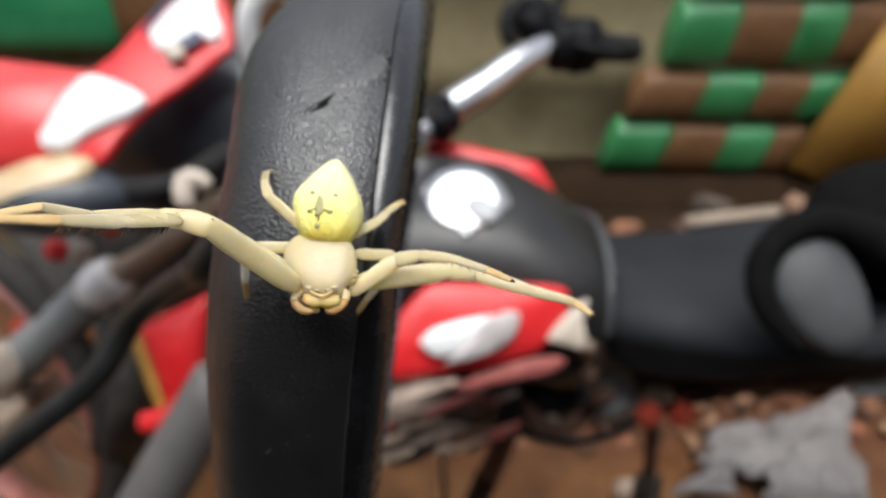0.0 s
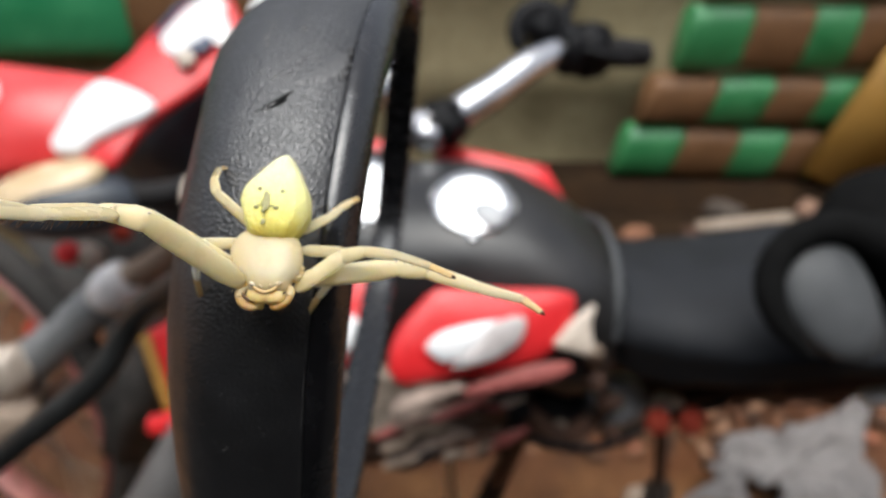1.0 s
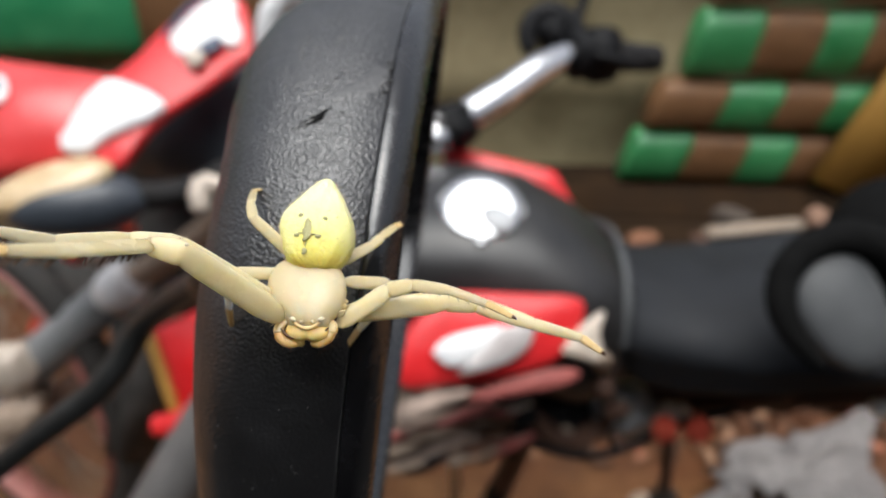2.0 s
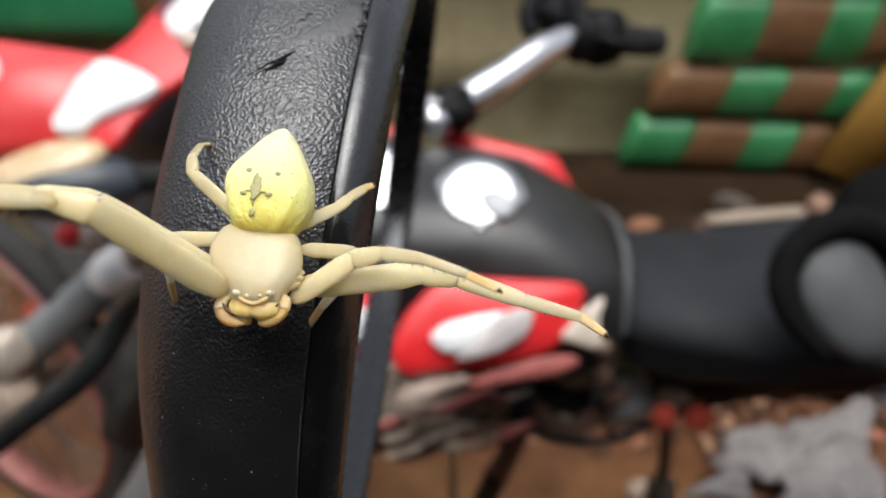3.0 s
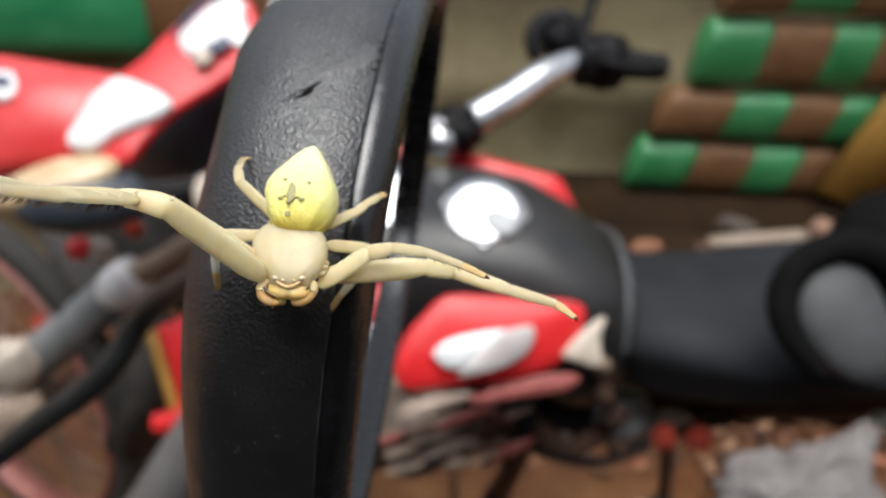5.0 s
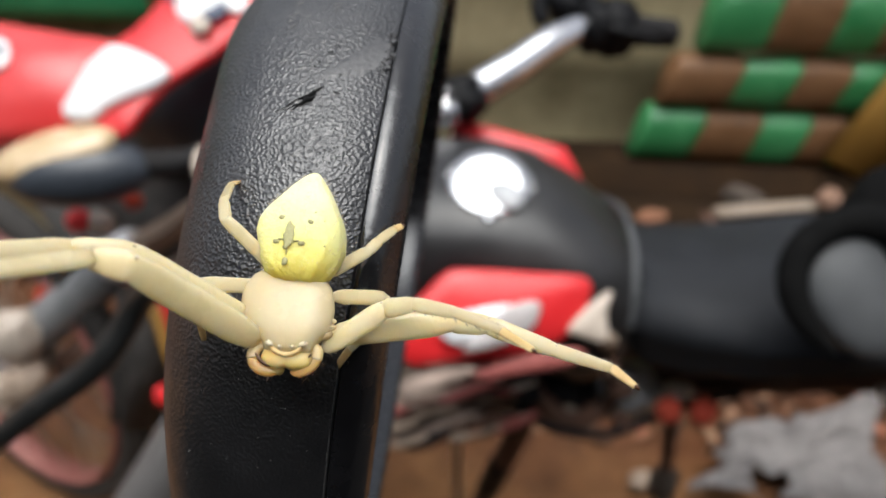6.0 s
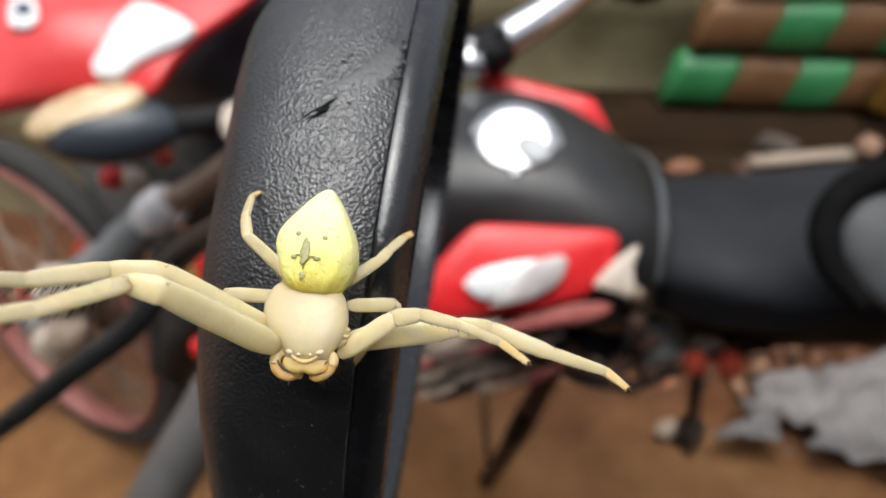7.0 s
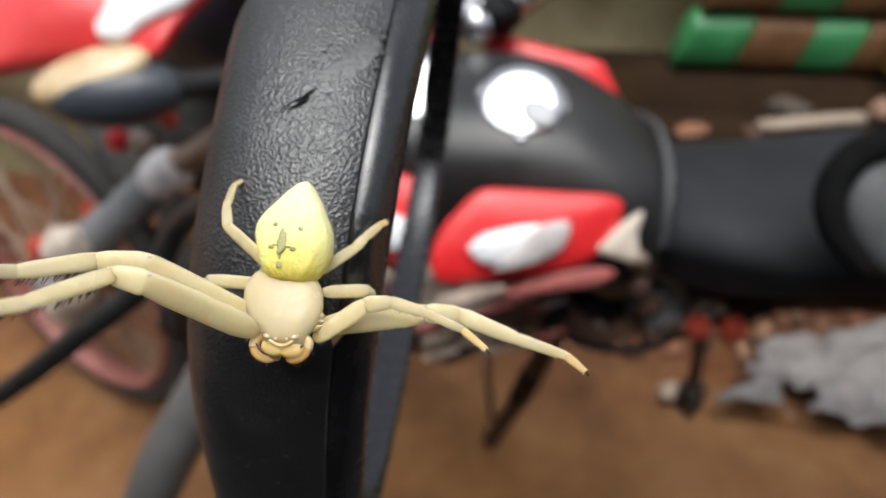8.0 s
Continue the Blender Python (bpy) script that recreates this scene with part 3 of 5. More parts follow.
def build_mirror():
    mirror = thing("motorcycle_mirror", "black grained plastic motorcycle mirror on a bent black stalk", "mirror")
    housing = part("housing", loft(rim_rings(SHELL)), MAT_SHELL, mirror, "pebble-grained black plastic housing with a scuffed edge")
    build_scars(housing)
    bezel = [(-0.0052, 0.0070), (-0.0048, 0.0022), (-0.0044, 0.0006), (-0.0038, 0.0), (-0.0030, -0.0001), (-0.0022, 0.0003), (-0.0015, 0.0008), (-0.00085, 0.0014), (-0.00042, 0.0019), (-0.00015, 0.0024), (-0.00003, 0.0030), (-0.00001, 0.0036), (-0.0001, 0.00374), (-0.0012, 0.00378), (-0.0044, 0.0042), (-0.0054, 0.0070)]
    part("bezel", loft([*rim_rings(bezel), rim_rings(bezel[:1])[0]], False), MAT_BEZEL, mirror, "smooth glossy black rim")
    glass = [(-0.0052, 0.0042), (-0.0052, 0.0080)]
    part("glass", loft(rim_rings(glass)), MAT_GLASS, mirror, "silvered mirror glass", smooth=False)
    p0 = M_C - M_N * 0.027 - M_V * 0.012 + M_U * 0.02
    bends = [p0, p0 - M_N * 0.012, *[EYE + Vector(q) for q in [(-0.0657, 0.1583, -0.0976), (-0.0925, 0.2214, -0.1367), (-0.1397, 0.2567, -0.1815), (-0.1654, 0.2509, -0.2157), (-0.2081, 0.2488, -0.2501), (-0.2699, 0.2516, -0.3017), (-0.33, 0.254, -0.345)]]]
    part("stalk", tube(bends, [0.0045, 0.0045, 0.005, 0.0056, 0.0062, 0.0065, 0.0066, 0.0066, 0.0066], 20, 10), MAT_SATIN, mirror, "bent black rod")
    part("ball_joint", blob(p0, (0.011, 0.011, 0.011)), MAT_RUBBER, mirror, "black rubber ball cover")
    return mirror


build_mirror()

# ---------------------------------------------------------------- the spider
S_EYES = Vector((-11.6, 54.8, -36.0))
S_F = Vector((-0.035, -0.823, -0.567)).normalized()
S_N = Vector((-0.02, -0.567, 0.824))
S_N = (S_N - S_F * S_N.dot(S_F)).normalized()
S_R = S_F.cross(S_N).normalized()
if S_R.x < 0:
    S_R = -S_R
S_O = S_EYES - S_F * 2.8 - S_N * 1.0


def mm(v):
    return EYE + Vector(v) / 1000


def sp(f, r, n):
    """A place on the spider: forward, to the picture's right and up from its back, in millimetres."""
    return mm(S_O + S_F * f + S_R * r + S_N * n)


def spider_body(spider):
    outline = [(-2.3, 1.4, 0.2, 0.8, -0.1), (-2.6, 2.05, 0.3, 1.4, -0.2), (-3.2, 2.75, 0.25, 1.9, -0.3), (-4.2, 3.28, 0.15, 2.3, -0.36), (-5.4, 3.52, 0.1, 2.55, -0.45), (-6.6, 3.58, 0.1, 2.5, -0.58), (-7.4, 3.46, 0.15, 2.3, -0.66),
               (-8.1, 3.2, 0.22, 2.1, -0.68), (-8.7, 2.85, 0.3, 1.9, -0.64), (-9.7, 2.2, 0.45, 1.55, -0.5), (-10.6, 1.5, 0.6, 1.15, -0.33), (-11.2, 1.0, 0.75, 0.8, -0.18), (-11.55, 0.62, 0.85, 0.5, -0.1), (-11.75, 0.3, 0.9, 0.25, -0.05)]
    rings = []
    for f, w, n0, h, off in outline:
        ring = []
        for k in np.linspace(0, 2 * math.pi, 96, endpoint=False):
            c, s = math.cos(k), math.sin(k)
            e = 0.82
            r = w * math.copysign(abs(c) ** e, c)
            n = n0 + (h * 0.85 if s > 0 else h * 1.15) * math.copysign(abs(s) ** e, s)
            q = sp(f, r + off, n)
            wob = noise.noise(q * 700) * 0.00012 + noise.noise(q * 1900) * 0.00009 * (1.6 if f > -5 else 0.7) - 0.00024 * max(0, min(1, (f + 5.6) / 1.6)) * abs(math.sin(k * 5 + 7 * noise.noise(q * 420))) - 0.00016 * max(0, 1 - abs(k - 0.35) * 2) * abs(math.sin(f * 3.2 + 4 * noise.noise(q * 500)))
            ring.append(q + (q - sp(f, off, n0)).normalized() * wob)
        rings.append(ring)
    ab = part("abdomen", loft(rings), MAT_ABDOMEN, spider, "pale yellow five-sided abdomen with a pointed tip")
    marks = [(-7.15, -1.4, 0.24, 0.23), (-6.85, 0.95, 0.22, 0.23), (-7.75, 1.2, 0.09, 0.1), (-3.5, -0.6, 0.34, 0.24), (-5.45, -0.5, 1.2, 0.52), (-5.05, -1.45, 0.2, 0.26), (-4.95, 0.55, 0.2, 0.28), (-5.2, -1.0, 0.08, 0.34), (-5.1, 0.1, 0.08, 0.3), (-7.1, 2.0, 0.06, 0.06), (-4.3, -0.52, 0.4, 0.06), (-4.6, -0.65, 0.12, 0.24), (-4.95, 2.3, 0.05, 0.05)]

    def ragged(u, sf, f):
        """An uneven, torn outline; the large middle mark is a spindle."""
        a = math.atan2(u.y, u.x)
        k = noise.noise(Vector((math.cos(a) * 2.4, math.sin(a) * 2.4, f)))
        if sf < 1:
            return 1 + 0.4 * k
        return 0.78 + 0.22 * abs(math.cos(a)) ** 3 + 0.3 * k

    for f, r, sf, sr in [(a, b - 0.45, c, e) for a, b, c, e in marks]:
        off = float(np.interp(-f, [-o[0] for o in outline], [o[4] for o in outline]))
        h = float(np.interp(-f, [-o[0] for o in outline], [o[2] + 0.85 * o[3] for o in outline]))
        w = float(np.interp(-f, [-o[0] for o in outline], [o[1] for o in outline]))
        n0 = float(np.interp(-f, [-o[0] for o in outline], [o[2] for o in outline]))
        e = 0.82
        n = n0 + (h - n0) * (1 - min(abs(r - off) / w, 0.99) ** (2 / e)) ** (e / 2)
        turn = Matrix((S_F, S_R, S_N)).transposed()
        part("spot", blob(sp(f, r, n - (0.0 if sf > 1 else 0.03)), (sf / 1000, sr / 1000, 0.00012), turn, seg=40 if sf > 1 else 18, rings=6, shape=lambda u, sf=sf, f=f: ragged(u, sf, f)), MAT_MARK, ab, "small olive-grey spot")

    rnd = random.Random(3)
    fuzz = bmesh.new()
    for i in range(420):
        f0 = rnd.uniform(-11.4, -2.8)
        w, n0, h, off = [float(np.interp(-f0, [-o[0] for o in outline], [o[m] for o in outline])) for m in (1, 2, 3, 4)]
        k = rnd.uniform(-0.5, math.pi + 0.5)
        c, q = math.cos(k), math.sin(k)
        r0, nn = w * math.copysign(abs(c) ** 0.82, c), h * (0.85 if q > 0 else 1.15) * math.copysign(abs(q) ** 0.82, q)
        base = sp(f0, off + r0 * 0.98, n0 + nn * 0.98)
        way = (S_R * c * 0.9 + S_N * q - S_F * rnd.uniform(0.1, 0.7) + S_R * rnd.uniform(-0.3, 0.3)).normalized()
        tube([base, base + way * rnd.uniform(0.0002, 0.00042)], [0.000013, 0.000006], 4, 1, fuzz)
    part("hairs", fuzz, MAT_RIDGE, ab, "fine pale hairs")

    turn = Matrix((S_F, S_R, S_N)).transposed()
    # one shield over chest and head, broad and flat, narrowing to the face
    shield = []
    for f, w, off, top, low in [(-3.75, 1.5, -1.05, -0.1, -1.0), (-3.5, 2.35, -1.05, 0.25, -1.3), (-3.0, 2.95, -1.04, 0.6, -1.6), (-2.3, 3.4, -1.0, 0.85, -1.75), (-1.4, 3.65, -0.94, 0.98, -1.85), (-0.5, 3.7, -0.84, 1.04, -1.85), (0.3, 3.54, -0.7, 1.06, -1.8),
                                (1.0, 3.22, -0.54, 1.04, -1.7), (1.5, 2.86, -0.4, 1.0, -1.6), (1.95, 2.42, -0.28, 0.94, -1.5), (2.35, 2.08, -0.2, 0.86, -1.4), (2.75, 1.93, -0.15, 0.74, -1.3), (3.05, 1.83, -0.13, 0.52, -1.2), (3.22, 1.6, -0.12, 0.2, -1.1)]:
        ring = []
        for k in np.linspace(0, 2 * math.pi, 56, endpoint=False):
            c, q = math.cos(k), math.sin(k)
            n0 = low * 0.35 + top * 0.1
            h = top - n0 if q > 0 else n0 - low
            ring.append(sp(f, off + w * math.copysign(abs(c) ** 0.72, c), n0 + h * math.copysign(abs(q) ** 0.86, q)))
        shield.append(ring)
    part("carapace", loft(shield), MAT_CARAPACE, spider, "waxy translucent cream head shield")
    part("upper_lip", blob(sp(3.42, -0.15, -0.3), (0.00094, 0.00196, 0.00066), turn, seg=44, rings=22, shape=lambda u: (abs(u.x) ** 2.6 + abs(u.y) ** 2.6 + abs(u.z) ** 2.6) ** (-1 / 2.6) * (1 - 0.2 * max(u.x, 0) * math.exp(-(u.y / 0.13) ** 2))), MAT_FACE, spider, "yellow-orange lip")
    # a ridge across the face carries the eyes on pale pads
    ridge = part("eye_ridge", tube([sp(2.78, -1.4, 0.62), sp(3.12, -1.0, 0.6), sp(3.34, -0.5, 0.52), sp(3.4, -0.1, 0.48), sp(3.32, 0.35, 0.52), sp(3.08, 0.82, 0.6), sp(2.7, 1.2, 0.62)], [0.00012, 0.00017, 0.00018, 0.00018, 0.00018, 0.00017, 0.00012], 12, 6), MAT_TOE, spider, "tan crescent ridge carrying the eyes")
    for f, r, a in [(2.72, -1.38, -0.5), (2.62, 1.2, 0.5)]:
        part("eye_pad", blob(sp(f, r, 0.84), (0.00036, 0.00021, 0.00022), Euler((0.4, 0, a)).to_matrix(), seg=16, rings=10), MAT_RIDGE, ridge, "pale raised eye pad")
    for f, r in [(2.92, -0.56), (2.86, 0.42)]:
        part("eye_pad", blob(sp(f, r, 0.76), (0.00017, 0.00016, 0.00016), seg=14, rings=8), MAT_RIDGE, ridge, "pale raised eye pad")
    for r, f, n in [(-1.52, 2.6, 1.0), (1.34, 2.5, 1.0), (-0.56, 3.0, 0.89), (0.42, 2.94, 0.89), (-1.14, 2.95, 0.92), (0.95, 2.86, 0.92), (-0.42, 3.48, 0.6), (0.25, 3.46, 0.6)]:
        part("eye", blob(sp(f, r, n), (0.000045,) * 3, seg=10, rings=8), MAT_EYE, ridge)
    sides = [([(2.5, -2.1), (2.72, -2.55), (3.15, -2.8), (3.6, -2.8)], [(3.55, -2.8), (3.98, -2.56), (4.3, -2.1), (4.46, -1.5), (4.4, -0.92)], [(3.35, -2.5), (3.7, -2.2), (4.0, -1.8), (4.16, -1.3), (4.18, -0.62)]),
             ([(2.4, 1.4), (2.55, 1.82), (2.85, 2.05), (3.35, 2.02)], [(3.3, 2.02), (3.72, 1.8), (4.1, 1.38), (4.34, 0.85), (4.3, 0.3)], [(3.1, 1.78), (3.46, 1.46), (3.82, 1.1), (4.04, 0.62), (4.08, 0.2)])]
    for f, r, a in [(0.35, 2.62, 0.3), (0.85, 2.66, 0.45), (1.45, 2.5, 0.6), (0.35, -4.6, -0.3), (0.85, -4.45, -0.45), (1.35, -4.15, -0.6), (1.95, -3.7, -0.8)]:
        part("coxa", blob(sp(f, r, -0.62), (0.00026, 0.00055, 0.0004), turn @ Euler((0, 0, a)).to_matrix(), seg=16, rings=10, shape=lambda u, f=f, r=r: 1 + 0.25 * noise.noise(u * 1.8 + Vector((f, r, 0)))), MAT_JOINT, spider, "ridged pale leg root")
    for s, (upper, lower, edge) in zip((-1, 1), sides):
        jaw = part("chelicera", tube([sp(3.2, s * 0.8 - 0.15, -0.6), sp(3.8, s * 0.85 - 0.15, -0.65), sp(4.2, s * 0.7 - 0.15, -0.85), sp(4.4, s * 0.5 - 0.15, -1.1)], [0.0006, 0.00062, 0.0005, 0.0003], 18, 5), MAT_FACE, spider, "yellow-orange fang base")
        part("jaw_edge", tube([sp(f, r, 0.06 - 0.05 * i) for i, (f, r) in enumerate(edge)], [0.00005, 0.00013, 0.00015, 0.00012, 0.00007], 8, 5), MAT_JAWLINE, jaw, "dark brown edge line")
        palp = part("pedipalp", tube([sp(f, r, -0.42) for f, r in upper], [0.00034, 0.00042, 0.00047, 0.00048], 22, 5, None, 0.7, S_N, 0.75), MAT_CHEEK, spider, "short curled cream feeler")
        part("feeler_tip", tube([sp(f, r, -0.44 - 0.07 * i) for i, (f, r) in enumerate(lower)], [0.00045, 0.0005, 0.0005, 0.00046, 0.00032], 22, 5, None, 0.65, S_N, 0.85), MAT_PALP, palp, "orange feeler tip")
        hairs = bmesh.new()
        rnd = random.Random(5 + s)
        way0 = [sp(f, r, -0.5 - 0.07 * i) for i, (f, r) in enumerate(lower)]
        for i in range(26):
            t = rnd.uniform(0, 3.6)
            k = int(t)
            b0 = way0[k].lerp(way0[k + 1], t - k)
            out = (S_F * (0.5 + 0.25 * k) + S_R * s * (0.9 - 0.25 * k) + S_N * rnd.uniform(-0.4, 0.5)).normalized()
            tube([b0 + out * 0.0003, b0 + out * rnd.uniform(0.0006, 0.00095)], [0.000016, 0.000006], 4, 1, hairs)
        part("bristles", hairs, MAT_BRISTLE, palp)


# the broad side of the flattened legs, toward the sky and the viewer
FACING = Vector((0.0, -0.72, 0.69))


def leg(spider, joints, radii, toe_from=4, seed=0, spines=0, label="long waxy straw-coloured leg", broad=1.0):
    """A leg of jointed segments: joints in millimetres from the first eye point, radii at the joints."""
    rnd = random.Random(seed)
    last = toe_from if toe_from < len(joints) - 1 else len(joints) - 2
    j = [mm(q) for q in joints]

    def skin(first, stop):
        """One unbroken skin over the segments, swelling between the joints."""
        path, rad = [], []
        for i in range(first, stop):
            swell = (1.12 if i < 3 else 1.03) * (broad if i == 0 else 1.0)
            root_k = (0.6, 0.82) if i == 0 else (0.9, 0.98)
            for t, k in ((0.0, root_k[0]), (0.05, root_k[1]), (0.2, swell), (0.5, swell), (0.8, swell), (0.95, 1.0)):
                path.append(j[i].lerp(j[i + 1], t))
                rad.append((radii[i] + (radii[i + 1] - radii[i]) * t) * k / 1000)
        path.append(j[stop])
        rad.append(radii[stop] * 0.9 / 1000)
        return tube(path, rad, 24, 2, None, 0.46, FACING, 0.66)

    root = part("leg", skin(0, last), MAT_LEG, spider, label)
    part("tarsus", skin(last, len(joints) - 1), MAT_TOE, root, "tan leg tip")
    for i in range(1, last):
        way = (j[i + 1] - j[i - 1]).normalized()
        rim = (FACING - way * FACING.dot(way)).cross(way).normalized()
        if rim.z < 0:
            rim = -rim
        w = radii[i] / 1000
        # a pale bead at the upper edge stands for the joint's white highlight
        part("joint", blob(j[i] + rim * w * 0.72 + FACING * w * 0.25, (w * 0.2, w * 0.2, w * 0.14), seg=10, rings=8), MAT_RIDGE, root, "pale knuckle bead standing for the highlight on the joint")
    if spines:
        hairs, fuzz = bmesh.new(), bmesh.new()
        for i in range(len(joints) - 1):
            a, b = j[i], j[i + 1]
            ra, rb = radii[i] / 1000, radii[i + 1] / 1000
            for k in range(spines if i in (2, 3) else 0):
                t = rnd.uniform(0.08, 0.96)
                c = a.lerp(b, t)
                r = ra + (rb - ra) * t
                down = Vector((rnd.uniform(-0.3, 0.3), rnd.uniform(-1.6, -0.5), -1)).normalized()
                way = (down + (b - a).normalized() * 0.9).normalized()
                tube([c + down * r * 0.6, c + down * r * 0.85 + way * rnd.uniform(0.0007, 0.0012) * (1 if spines > 10 else 0.45)], [0.00008, 0.000025] if spines > 10 else [0.00004, 0.000012], 5, 1, hairs)
            along = (b - a).normalized()
            rim = (FACING - along * FACING.dot(along)).cross(along).normalized()
            for k in range(int((b - a).length * 16000)):
                t = rnd.random()
                c = a.lerp(b, t)
                r = ra + (rb - ra) * t
                out = (rim * rnd.choice((-1, 1)) + FACING * rnd.uniform(-0.5, 0.9)).normalized()
                tube([c + out * r * 0.7, c + out * (r * 1.03 + rnd.uniform(0.00005, 0.00022)) + along * 0.00016], [0.000013, 0.000005], 4, 1, fuzz)
        part("bristles", hairs, MAT_BRISTLE, root, "short dark brown bristles")
        part("hairs", fuzz, MAT_RIDGE, root, "fine pale hairs")
    end = mm(joints[-1])
    way = (end - mm(joints[-2])).normalized()
    part("claw", tube([end, end + way * 0.00025, end + way * 0.0004 + Vector((0, 0, -0.00012))], [radii[-1] / 1000 * 0.7, radii[-1] / 1000 * 0.5, 0.00004], 8, 3), MAT_JAWLINE, root, "tiny dark claw")
    return root


def build_spider():
    spider = thing("crab_spider", "pale yellow crab spider with spread front legs on the mirror", "spider")
    spider_body(spider)
    # front pairs, stretched out to both sides
    leg(spider, [(-14.4, 57.6, -36.6), (-22.5, 56.5, -29.7), (-26.0, 55.3, -28.5), (-29.8, 51.4, -26.6), (-31.9, 48.6, -24.2), (-34.4, 46.3, -23.7)], [0.8, 1.0, 0.74, 0.6, 0.42, 0.28], 5, 1, 20, broad=0.95)
    leg(spider, [(-14.2, 55.8, -36.5), (-20.3, 52.4, -28.0), (-22.9, 52.4, -27.3), (-24.4, 45.4, -23.85), (-26.5, 42.0, -21.95), (-29.6, 40.0, -20.8)], [1.05, 1.02, 0.74, 0.6, 0.42, 0.28], 5, 2, 20, broad=1.0)
    leg(spider, [(-9.2, 57.6, -37.2), (0.5, 60.2, -37.4), (3.4, 61.0, -38.2), (8.9, 59.2, -39.1), (13.4, 58.1, -39.8), (15.2, 57.0, -40.6)], [0.8, 0.88, 0.78, 0.6, 0.42, 0.27], 4, 3, 9, broad=1.15)
    leg(spider, [(-9.2, 56.4, -37.6), (-4.7, 58.5, -35.1), (-2.4, 58.2, -34.3), (0.9, 56.5, -33.7), (4.2, 55.1, -34.1), (6.3, 52.6, -33.7)], [0.66, 0.74, 0.54, 0.44, 0.34, 0.24], 4, 4, 5, broad=1.05)
    # short hind pairs, standing on the housing
    short = "short pale leg gripping the housing"
    leg(spider, [(-14.2, 59.6, -34.2), (-19.5, 60.2, -34.6), (-20.6, 61.2, -36.0), (-21.6, 62.6, -40.4), (-21.9, 63.2, -43.0)], [0.52, 0.58, 0.48, 0.38, 0.26], 3, 5, 0, short)
    leg(spider, [(-9.0, 60.0, -35.2), (-5.3, 62.0, -36.6), (-5.2, 62.6, -38.2), (-8.4, 61.9, -42.2), (-10.4, 61.6, -45.3)], [0.54, 0.58, 0.48, 0.37, 0.26], 3, 6, 0, short)
    leg(spider, [(-13.6, 60.6, -33.0), (-17.6, 62.3, -29.8), (-18.6, 65.0, -29.6), (-19.6, 69.6, -30.4), (-19.6, 72.4, -31.4)], [0.5, 0.48, 0.42, 0.36, 0.28], 3, 7, 0, short)
    leg(spider, [(-9.6, 61.0, -33.8), (-6.8, 65.2, -34.0), (-6.1, 66.6, -33.8), (-5.0, 68.6, -33.8), (-4.4, 69.4, -33.9)], [0.5, 0.48, 0.42, 0.37, 0.28], 3, 8, 0, short)
    return spider


build_spider()


